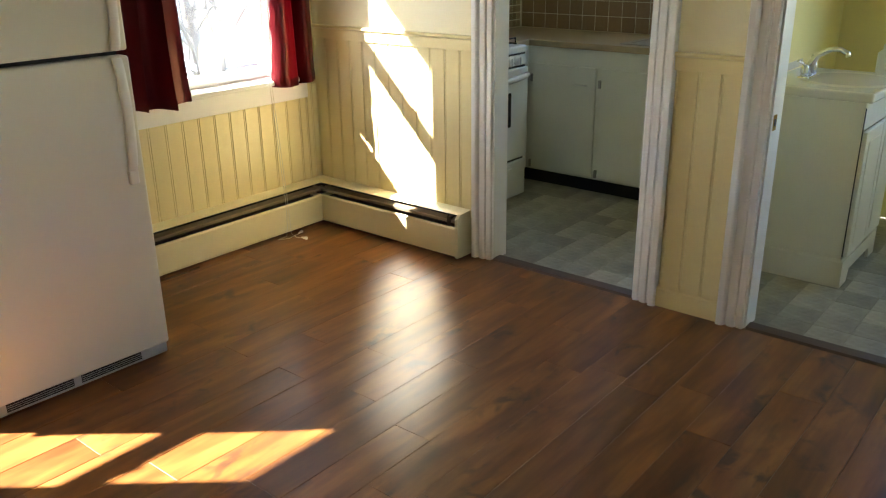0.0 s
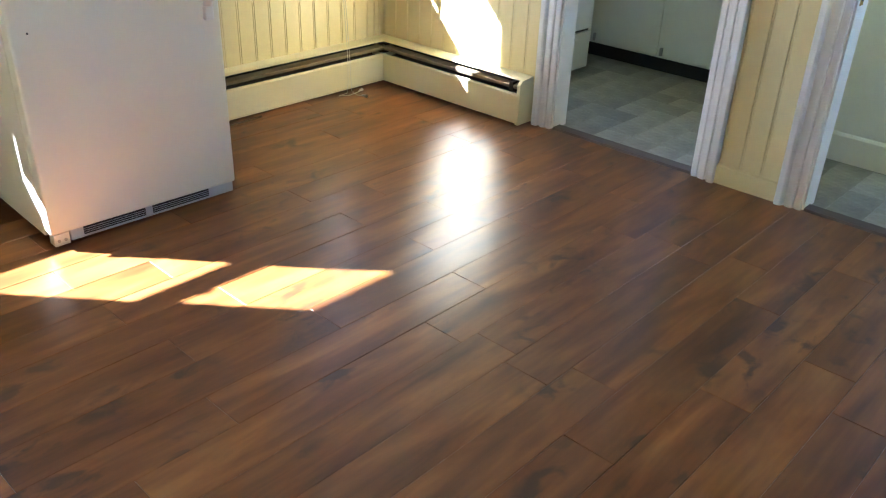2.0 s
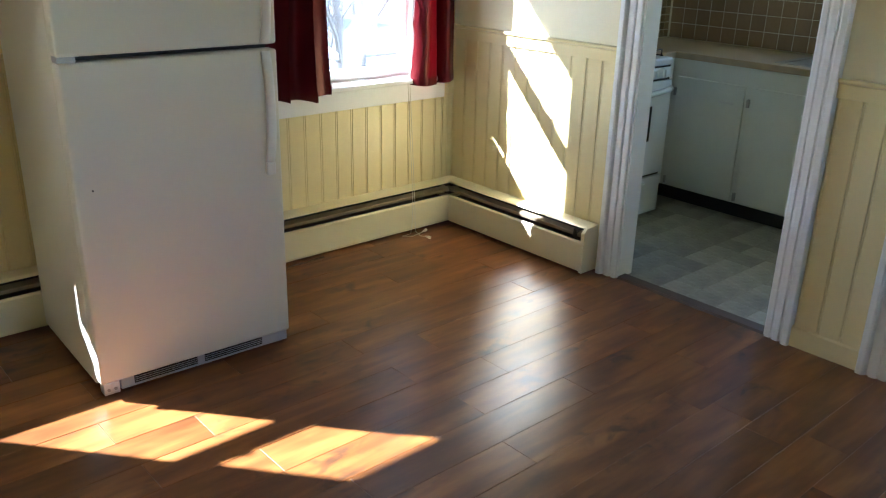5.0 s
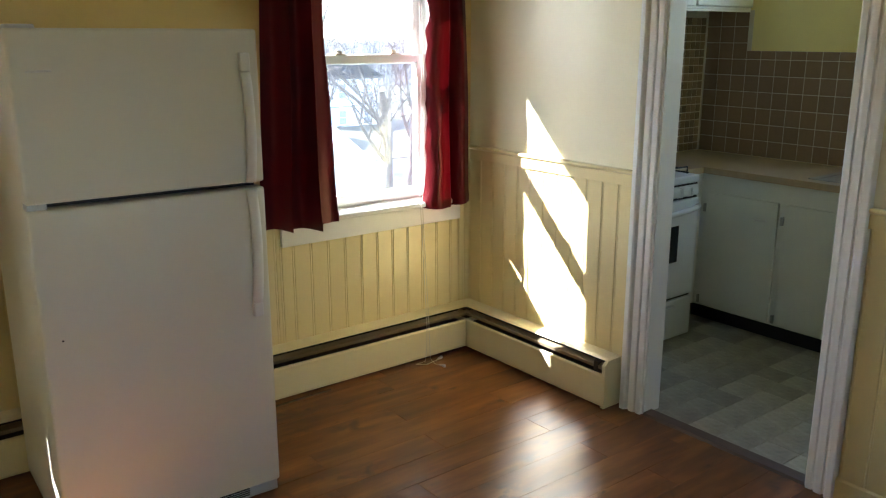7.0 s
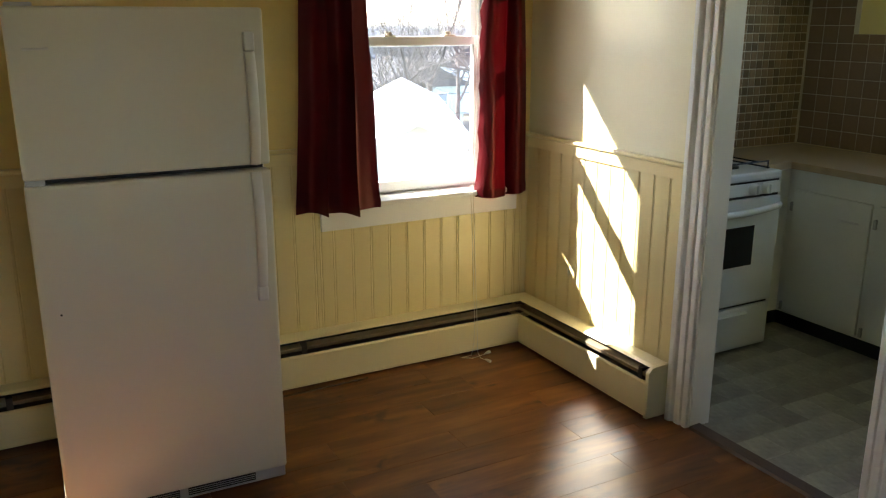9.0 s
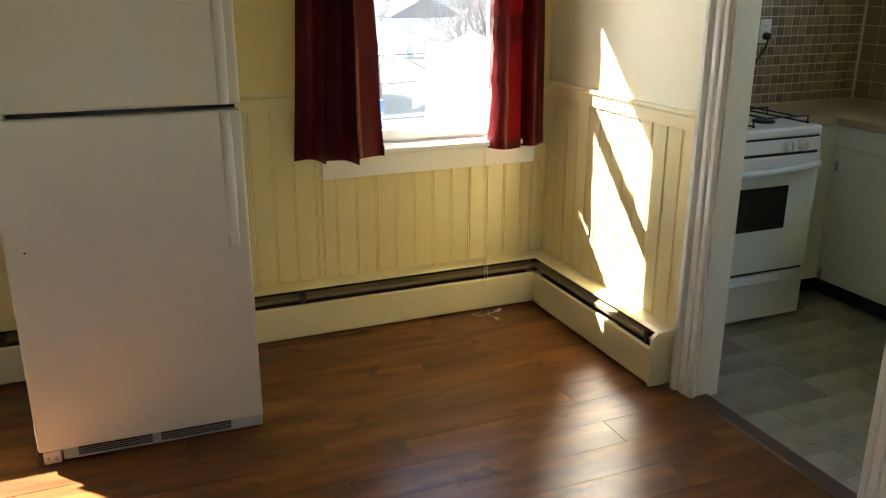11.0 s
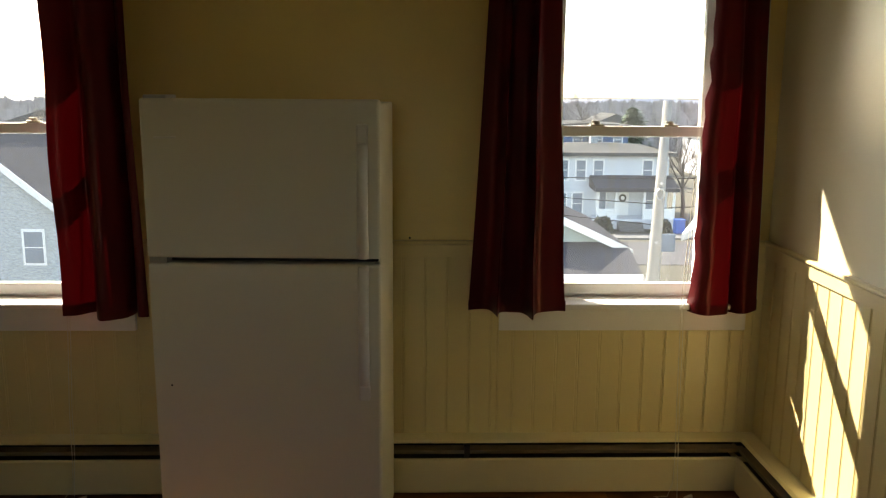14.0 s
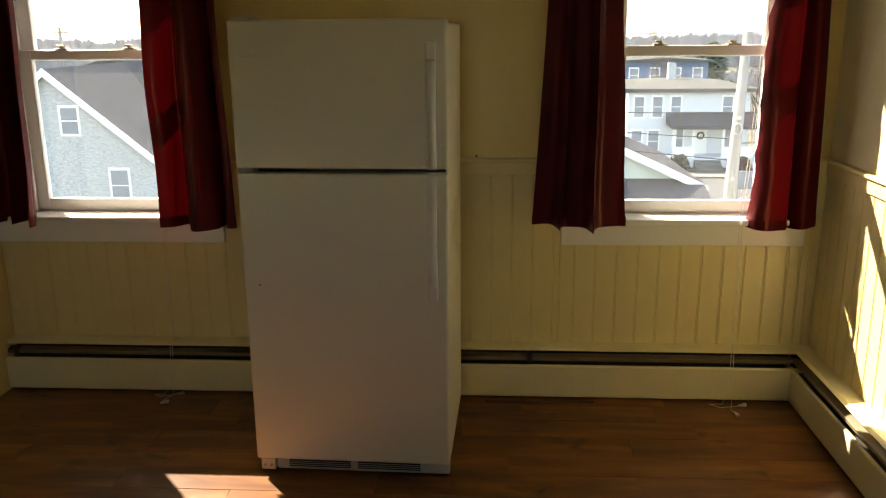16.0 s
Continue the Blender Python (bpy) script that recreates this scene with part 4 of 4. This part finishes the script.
def far_house(label, x0, x1, y, z1, mat, roof, peak, wins=3, depth=9):
    ob = thing("far_house", label, "house", group="far houses")
    part("wall", bx(x0, x1, y, y + depth, GZ, z1), mat, ob)
    m = (x0 + x1) / 2
    part("roof", Bag().prism([(x0 - 0.5, z1 - 0.1), (x1 + 0.5, z1 - 0.1), (x1 + 0.5, z1 + 0.12), (m + 0.05, z1 + peak), (m - 0.05, z1 + peak), (x0 - 0.5, z1 + 0.12)], "y", y - 0.5, y + depth + 0.5), roof, ob)
    for k in range(wins):
        x = x0 + (x1 - x0) * (k + 0.5) / wins
        house_window(ob, x, y, z1 - 2.3, 0.9, 1.5)
        house_window(ob, x, y, z1 - 5.2, 0.9, 1.5)
    return ob


far_house("dark blue house beyond the white house", 17.0, 26.5, 98, -1.9, M_BLUESIDING, M_PALEROOF, 0.4, 4)
far_house("white gabled house in the distance", 28.5, 34, 125, -2.6, M_SIDING, M_PALEROOF, 1.5, 2)
far_house("white cottage far down the street", 38, 47, 105, -3.4, M_SIDING, M_ROOF, 2.6, 2)
far_house("grey house among bare trees", 33, 42, 72, -4.2, M_TEAL, M_ROOF, 2.4, 2)
far_house("white house among bare trees", 46, 56, 84, -3.0, M_SIDING, M_ROOF, 2.8, 3)
far_house("pale house far across the street", -30, -20, 110, -3.2, M_SIDING, M_ROOF, 2.6, 3)
far_house("low grey house in the distance", -62, -48, 130, -3.5, M_SHINGLE, M_ROOF, 2.4, 3)


def shingle_house():
    """Grey shingled house with its steep gable towards the room and a cross roof behind."""
    ob = thing("shingle_house", "grey wood-shingled house with a steep white-trimmed gable", "house")
    ax, az, y0, half, drop = -19.2, 0.07, 40.0, 7.4, 6.1
    part("gable_wall", Bag().prism([(ax - half, GZ), (ax + half, GZ), (ax + half, az - drop), (ax, az - 0.25), (ax - half, az - drop)], "y", y0, y0 + 9), M_SHINGLE, ob)
    for sgn in (-1, 1):
        part("roof_slope", Bag().prism([(ax, az), (ax + sgn * (half + 0.4), az - drop - 0.37), (ax + sgn * (half + 0.4), az - drop - 0.62), (ax, az - 0.26)], "y", y0 - 0.35, y0 + 9), M_ROOF, ob)
        part("rake_board", Bag().prism([(ax, az + 0.03), (ax + sgn * (half + 0.45), az - drop - 0.38), (ax + sgn * (half + 0.45), az - drop - 0.75), (ax, az - 0.36)], "y", y0 - 0.42, y0 - 0.36), M_TRIM, ob, "white rake board")
    part("cross_roof", Bag().prism([(y0 + 4, az - 4.2), (y0 + 9, az + 0.15), (y0 + 9.1, az + 0.15), (y0 + 14, az - 4.2)], "x", ax, ax + 5.4), M_ROOF, ob)
    part("cross_wall", bx(ax, ax + 5.2, y0 + 5, y0 + 13, GZ, az - 4.0), M_SHINGLE, ob)
    house_window(ob, -18.3, y0, -3.05, 0.80, 1.25)
    house_window(ob, -16.1, y0, -6.35, 0.85, 1.5)
    # shingle courses
    for k in range(26):
        z = GZ + 0.6 + k * 0.30
        hw = half if z < az - drop else half * max(0.0, (az - 0.5 - z) / drop)
        if hw > 0.3:
            part("course", Bag().prism([(y0, z), (y0 - 0.03, z), (y0 - 0.004, z + 0.29), (y0, z + 0.29)], "x", ax - hw, ax + hw), M_SHINGLE, ob)


shingle_house()


def green_garage():
    ob = thing("green_garage", "pale green gabled garage with a grey shingled lower roof", "garage")
    y0 = 24.0
    rx, rz = 5.55, -1.35
    L, R = rx - 3.4, rx + 2.5
    part("gable_wall", Bag().prism([(L, -3.2), (R - 0.3, -3.2), (R - 0.3, -2.38), (rx, rz - 0.12), (L, rz - 1.6)], "y", y0, y0 + 6), M_TEAL, ob)
    part("roof_slope", Bag().prism([(rx, rz), (R + 0.15, rz - 1.2), (R + 0.15, rz - 1.36), (rx, rz - 0.16)], "y", y0 - 0.3, y0 + 6.2), M_ROOF, ob)
    part("roof_slope", Bag().prism([(rx, rz), (L - 0.15, rz - 1.62), (L - 0.15, rz - 1.78), (rx, rz - 0.16)], "y", y0 - 0.3, y0 + 6.2), M_ROOF, ob)
    part("rake_board", Bag().prism([(rx, rz + 0.02), (R + 0.2, rz - 1.22), (R + 0.2, rz - 1.44), (rx, rz - 0.2)], "y", y0 - 0.36, y0 - 0.31), M_TRIM, ob, "white rake board")
    part("skirt_roof", Bag().prism([(y0, -2.42), (y0 - 1.9, -2.96), (y0 - 1.9, -3.06), (y0, -2.55)], "x", L, R + 0.1), M_ROOF, ob, "grey shingled lower roof")
    part("fascia", bx(L, R + 0.1, y0 - 1.96, y0 - 1.9, -3.2, -2.96), M_TRIM, ob)
    part("lower_wall", bx(L + 0.1, R, y0 - 1.7, y0, GZ, -3.2), M_TEAL, ob)
    for k in range(5):
        house_window(ob, L + 0.8 + k * 1.15, y0 - 1.7, -4.3, 0.8, 0.9)


green_garage()


def white_shed():
    """Sunlit pale building close by; its gable towards the room."""
    ob = thing("white_outbuilding", "bright white outbuilding with a pale low roof below the window", "outbuilding", (5.75, 11.2, 0), -24)
    ax, az, half = 0.76, 0.42, 0.70
    part("wall", Bag().prism([(ax - half, GZ), (ax + half, GZ), (ax + half, az - 0.45), (ax, az - 0.1), (ax - half, az - 0.45)], "y", 0, 8), M_SIDING, ob)
    for sgn in (-1, 1):
        part("roof_slope", Bag().prism([(ax, az), (ax + sgn * (half + 0.16), az - 0.42), (ax + sgn * (half + 0.16), az - 0.51), (ax, az - 0.10)], "y", -0.25, 8.2), M_SIDING, ob)
    house_window(ob, ax - 0.2, 0.0, -1.2, 0.25, 0.5)


white_shed()


def utility_pole():
    ob = thing("utility_pole", "weathered wooden utility pole with bolts and wires", "utility pole")
    b, t = (7.62, 20.0), (7.94, 20.0)
    part("pole", Bag().tube([(b[0], b[1], GZ), ((b[0] + t[0]) / 2, 20, -3.5), (t[0], t[1], 1.6)], [0.19, 0.165, 0.10], 14), M_POLE, ob, smooth=True)
    for z in (-0.3, -1.7, -3.3):
        x = b[0] + (t[0] - b[0]) * (z - GZ) / 10.1
        part("bolt", Bag().tube([(x - 0.03, 19.87, z), (x - 0.03, 19.82, z)], 0.035, 8), M_STEEL, ob)
    part("hook_plate", Bag().tube([(7.84 + 0.09 * math.cos(a), 19.85, -0.55 + 0.13 * math.sin(a)) for a in [i * 0.628 for i in range(11)]], 0.02, 6), M_STEEL, ob)
    for z, zz, far in ((-0.2, -2.0, -6), (-0.8, -2.4, -6), (-1.3, -3.0, -6), (-0.2, -1.8, 60), (-0.9, -2.4, 60)):
        pts = []
        for i in range(13):
            u = i / 12
            pts.append((7.85 + (far - 7.85) * u, 20 + 40 * u, z + (zz - z) * u - 2.2 * u * (1 - u)))
        part("wire", Bag().tube(pts, 0.012, 5), M_WIRE, ob)


utility_pole()
ob = thing("utility_pole", "distant wooden utility pole with a crossarm", "utility pole")
part("pole", Bag().tube([(-45.3, 92, GZ), (-45.3, 92, 2.4)], [0.28, 0.18], 10), M_POLE, ob)
part("crossarm", bx(-46.3, -44.3, 91.93, 92.07, 1.72, 1.9), M_POLE, ob)
sg = thing("street_sign", "dark square sign seen from the back on a thin post", "sign")
part("panel", bx(10.5, 11.45, 30.0, 30.06, -3.85, -3.2), M_PANE, sg, bevel=0.02)
part("post", Bag().tube([(10.95, 30.1, GZ), (10.95, 30.1, -3.3)], 0.04, 8), M_STEEL, sg)
rb = thing("recycling_bin", "bright blue plastic bin beside the street", "bin")
part("body", bx(21.1, 21.8, 60.8, 61.5, GZ + 0.12, GZ + 1.1), M_BIN, rb, bevel=0.05)
part("lid", bx(21.05, 21.85, 60.75, 61.55, GZ + 1.1, GZ + 1.18), M_BIN, rb, bevel=0.04)
fe = thing("white_fence", "white picket fence beside the driveway", "fence")
for k in range(36):
    part("picket", bx(9.6 + k * 0.12, 9.68 + k * 0.12, 24.0 + k * 0.35, 24.04 + k * 0.35, GZ, GZ + 1.3), M_TRIM, fe)


def bush(x, y, r, h):
    rnd = random.Random(int(x * 10))
    g = Bag()
    for _ in range(260):
        a, t = rnd.uniform(0, 6.283), rnd.random()
        rr = r * math.sqrt(rnd.random()) * (1 - 0.5 * t)
        c = Vector((x + rr * math.cos(a), y + rr * math.sin(a), GZ + h * t))
        d = Vector((rnd.uniform(-1, 1), rnd.uniform(-1, 1), rnd.uniform(-1, 1))).normalized() * 0.22
        e = d.orthogonal().normalized() * 0.16
        b = len(g.v)
        g.v += [tuple(c - d), tuple(c + e), tuple(c + d), tuple(c - e)]
        g.f.append((b, b + 1, b + 2, b + 3))
    tagged(part("hedge_bush", g, M_BUSH), "dark clipped hedge in front of the porch", "bush", group="porch hedges")


bush(16.0, 62.4, 0.9, 1.1)
bush(20.6, 62.6, 0.8, 0.9)


def bare_tree(x, y, h, seed, lean=0.0, levels=5, spread=0.55, r0=None, label="leafless winter tree with many fine twigs"):
    rnd = random.Random(seed)
    ob = thing("bare_tree", label, "tree", group="bare trees")
    trunk, crown = Bag(), Bag()
    r0 = r0 or h * 0.018

    def grow(bag, p, d, length, r, level):
        pts, rs = [p], [r]
        n = 4
        for i in range(n):
            d = (d + Vector((rnd.uniform(-1, 1), rnd.uniform(-1, 1), rnd.uniform(-0.3, 0.8))) * 0.16).normalized()
            p = p + d * (length / n)
            pts.append(p)
            rs.append(r * (1 - 0.5 * (i + 1) / n))
        bag.tube(pts, rs, 7 if level == 0 else (5 if level < 3 else 3), caps=False)
        if level >= levels:
            return
        kids = rnd.randint(3, 4) if level else rnd.randint(5, 7)
        for k in range(kids):
            i = rnd.randint(1 if level else 2, n)
            a = rnd.uniform(0, 6.283)
            q = d.orthogonal().normalized()
            q = (Matrix.Rotation(a, 3, d) @ q)
            nd = (d * rnd.uniform(0.6, 1.0) + q * rnd.uniform(0.5, 1.0) * spread * 1.6 + Vector((0, 0, 0.15))).normalized()
            grow(crown, pts[i], nd, length * rnd.uniform(0.5, 0.72), max(rs[i] * rnd.uniform(0.45, 0.65), 0.012), level + 1)

    grow(trunk, Vector((x, y, GZ)), Vector((lean, 0, 1)).normalized(), h * 0.42, r0, 0)
    part("trunk", trunk, M_BARK, ob, smooth=True)
    part("crown", crown, M_BARK, ob, "fine leafless twigs")
    return ob


bare_tree(22, 40, 17, 11)
bare_tree(17.5, 33, 15, 12, 0.05)
bare_tree(25, 36, 18, 13, -0.05)
bare_tree(30, 58, 15, 14)
bare_tree(33, 46, 16, 15)
bare_tree(28, 130, 15, 16, spread=0.7)
bare_tree(24.5, 70, 11, 17)
bare_tree(-34, 85, 12, 18, spread=0.7)
bare_tree(38, 66, 15, 19)
bare_tree(20.2, 92, 12.0, 21, spread=0.75)


def pine(x, y, h, seed):
    rnd = random.Random(seed)
    ob = thing("pine_tree", "dark green pine between the houses", "tree")
    part("trunk", Bag().tube([(x, y, GZ), (x, y, GZ + h)], [0.35, 0.05], 8), M_BARK, ob)
    g = Bag()
    for _ in range(1500):
        t = rnd.random() ** 0.8
        a = rnd.uniform(0, 6.283)
        rr = math.sqrt(max(0.0, 1 - t)) * h * 0.42 * (0.35 + 0.65 * rnd.random()) * (0.8 + 0.3 * math.sin(a * 3 + t * 11))
        c = Vector((x + rr * math.cos(a), y + rr * math.sin(a), GZ + h * (0.18 + 0.82 * t)))
        d = Vector((math.cos(a), math.sin(a), rnd.uniform(-0.5, 0.1))).normalized() * rnd.uniform(0.3, 0.7)
        e = Vector((-d.y, d.x, rnd.uniform(-0.2, 0.2))).normalized() * 0.22
        b = len(g.v)
        g.v += [tuple(c - d), tuple(c + e), tuple(c + d), tuple(c - e)]
        g.f.append((b, b + 1, b + 2, b + 3))
    part("crown", g, M_NEEDLE, ob)


pine(30.5, 112, 8.5, 5)


# ---- wall boards ----
def board_mesh(name, width, height, axis):
    """Beaded board: a flat face with a bead and a groove on one edge; stands on z = 0, front towards -y or -x."""
    t = 0.012
    prof = [(0.0, 0.0), (0.0, t - 0.0020), (0.0020, t), (width - 0.0125, t), (width - 0.0110, t - 0.0026), (width - 0.0095, t - 0.0008), (width - 0.0070, t), (width - 0.0045, t - 0.0008), (width - 0.0028, t - 0.0022), (width - 0.0006, t - 0.0034), (width - 0.0006, 0.0)]
    pts = [(u, -q) for u, q in prof] if axis == "x" else [(-q, u) for u, q in prof]
    return Bag().prism(pts, "z", 0, height).mesh(name, M_YELLOW)


def boards():
    wn, we = bpy.data.objects["wall_north"], bpy.data.objects["wall_east"]
    made = {}

    def put(axis, a, b, z0, z1, par):
        key = (axis, round(b - a, 3), round(z1 - z0, 3))
        if key not in made:
            made[key] = board_mesh("board", key[1], key[2], axis)
        ob = new("board", made[key])
        ob.parent = par
        ob.location = (a, YN, z0) if axis == "x" else (XE, a, z0)

    w = 0.0957
    k0 = int((2.276 - XL) / w) + 1
    for k in range(-k0, 17):
        a, b = max(2.276 + k * w, XL), min(2.276 + (k + 1) * w, XE)
        if b - a < 0.02:
            continue
        under = any(t0 < b and a < t1 for t0, t1 in TRIM_X)
        if not under:
            put("x", a, b, 0.20, 1.045, wn)
            continue
        cuts = [a] + [c for t in TRIM_X for c in t if a + 0.012 < c < b - 0.012] + [b]
        for c, d in zip(cuts, cuts[1:]):
            inside = any(t0 - 0.006 < (c + d) / 2 < t1 + 0.006 for t0, t1 in TRIM_X)
            put("x", c, d, 0.20, 0.722 if inside else 1.045, wn)
    for a0, a1, n in ((DOOR_K[1] + 0.10, YN - 0.012, 12), (1.758, 2.040, 3)):
        for k in range(n):
            put("y", a0 + (a1 - a0) * k / n, a0 + (a1 - a0) * (k + 1) / n, 0.20 if n > 5 else 0.09, 1.045, we)


boards()


# ---- kitchen and bathroom tiles ----
def tile_mesh(name, w, h, t, mat, axis):
    e = 0.0018
    g = Bag()
    for q, m in ((0, 0.0), (t - e, 0.0), (t, e)):
        for v in (0, 1):
            for u in (0, 1):
                a, b = (m if u == 0 else w - m), (m if v == 0 else h - m)
                g.v.append({"y": (a, -q, b), "x": (-q, a, b), "z": (a, b, q)}[axis])
    for m in (0, 4):
        g.f += [(m, m + 1, m + 5, m + 4), (m + 1, m + 3, m + 7, m + 5), (m + 3, m + 2, m + 6, m + 7), (m + 2, m, m + 4, m + 6)]
    g.f.append((8, 9, 11, 10))
    return g.mesh(name, mat)


def tiles():
    kn, ke = bpy.data.objects["wall_kitchen_north"], bpy.data.objects["wall_kitchen_east"]
    part("grout", bx(XE + WALL_E, KX, KY1 - 0.004, KY1, 0.945, 1.845), M_GROUT, kn)
    part("grout", bx(KX - 0.004, KX, 2.06, KY1 - 0.004, 0.945, 1.60), M_GROUT, ke)
    part("grout", bx(KX - 0.004, KX, 3.78, KY1 - 0.004, 1.60, 1.845), M_GROUT, ke)
    p = 0.0505
    mo = tile_mesh("tile", p - 0.005, p - 0.005, 0.0045, M_MOSAIC, "y")
    rest = Bag()
    for i in range(35):
        x = KX - 0.012 - (i + 1) * p
        for j in range(17):
            z = 0.950 + j * p
            if i < 17:
                ob = new("tile", mo)
                ob.parent, ob.location = kn, (x, KY1 - 0.002, z)
            elif x > XE + WALL_E:
                rest.box(x, x + p - 0.005, KY1 - 0.0065, KY1 - 0.003, z, z + p - 0.005)
    tagged(part("far_tiles", rest, M_MOSAIC, kn), kind="stuff")
    q = 0.100
    big = tile_mesh("tile", q - 0.004, q - 0.004, 0.0045, M_TILE, "x")
    cap = tile_mesh("tile", q - 0.004, 0.050, 0.0055, M_TILE, "x")
    for i in range(19):
        y = KY1 - 0.010 - (i + 1) * q
        tall = i < 3
        if y < KY0:
            continue
        for j in range(9 if tall else 6):
            z = 0.949 + j * q
            ob = new("tile", big)
            ob.parent, ob.location = ke, (KX - 0.002, y, z)
        if not tall:
            ob = new("tile", cap)
            ob.parent, ob.location = ke, (KX - 0.002, y, 0.949 + 6 * q)
    v = 0.1525
    vt = tile_mesh("tile", v - 0.0004, v - 0.0004, 0.006, M_VINYL, "z")
    for nm, y0, y1 in (("floor_kitchen", 2.0, KY1), ("floor_bath", -0.4, 2.0)):
        fl = bpy.data.objects[nm]
        x = XE + 0.061
        while x < KX - 0.1:
            y = y0 + 0.001
            while y < y1 - 0.16:
                ob = new("tile", vt)
                ob.parent, ob.location = fl, (x, y, -0.007)
                y += v
            x += v


tiles()

# ---- planks ----
def planks():
    w, rnd = 0.158, random.Random(8)
    y0 = 2.149 - 0.158 * 20
    k = 0
    shared = {}
    while y0 + k * w < YN:
        a, b = y0 + k * w, y0 + (k + 1) * w
        a, b = max(a, YS), min(b, YN - 0.004)
        if b - a > 0.02:
            off = {20: 2.295, 21: 2.783, 24: 2.317, 26: 2.296, 27: 2.837}.get(k, 2.30 + 0.5 * (k % 2) + 0.23 * math.sin(k * 2.7))
            cuts = sorted({XL + 0.002, XE} | {off + i for i in range(-4, 5) if XL + 0.1 < off + i < XE - 0.1})
            for c, d in zip(cuts, cuts[1:]):
                key = (round(d - c, 3), round(b - a, 3))
                if key not in shared:
                    l, h = key[0] / 2 - 0.0004, key[1] / 2 - 0.0003
                    g = Bag()
                    g.v = [(sx * l, sy * h, -0.008) for sy in (-1, 1) for sx in (-1, 1)] + [(sx * l, sy * h, -0.0010) for sy in (-1, 1) for sx in (-1, 1)]
                    g.v += [(sx * (l - 0.0010), sy * (h - 0.0010), 0.0) for sy in (-1, 1) for sx in (-1, 1)]
                    for m in (0, 4):
                        g.f += [(m, m + 1, m + 5, m + 4), (m + 1, m + 3, m + 7, m + 5), (m + 3, m + 2, m + 6, m + 7), (m + 2, m, m + 4, m + 6)]
                    g.f.append((8, 9, 11, 10))
                    shared[key] = g.mesh("plank", M_LAMINATE)
                ob = new("plank", shared[key])
                ob.parent = floor_ob
                ob.location = ((c + d) / 2, (a + b) / 2, 0)
                ob.rotation_euler = (rnd.gauss(0, 0.0055), rnd.gauss(0, 0.0007), 0)
        k += 1


planks()
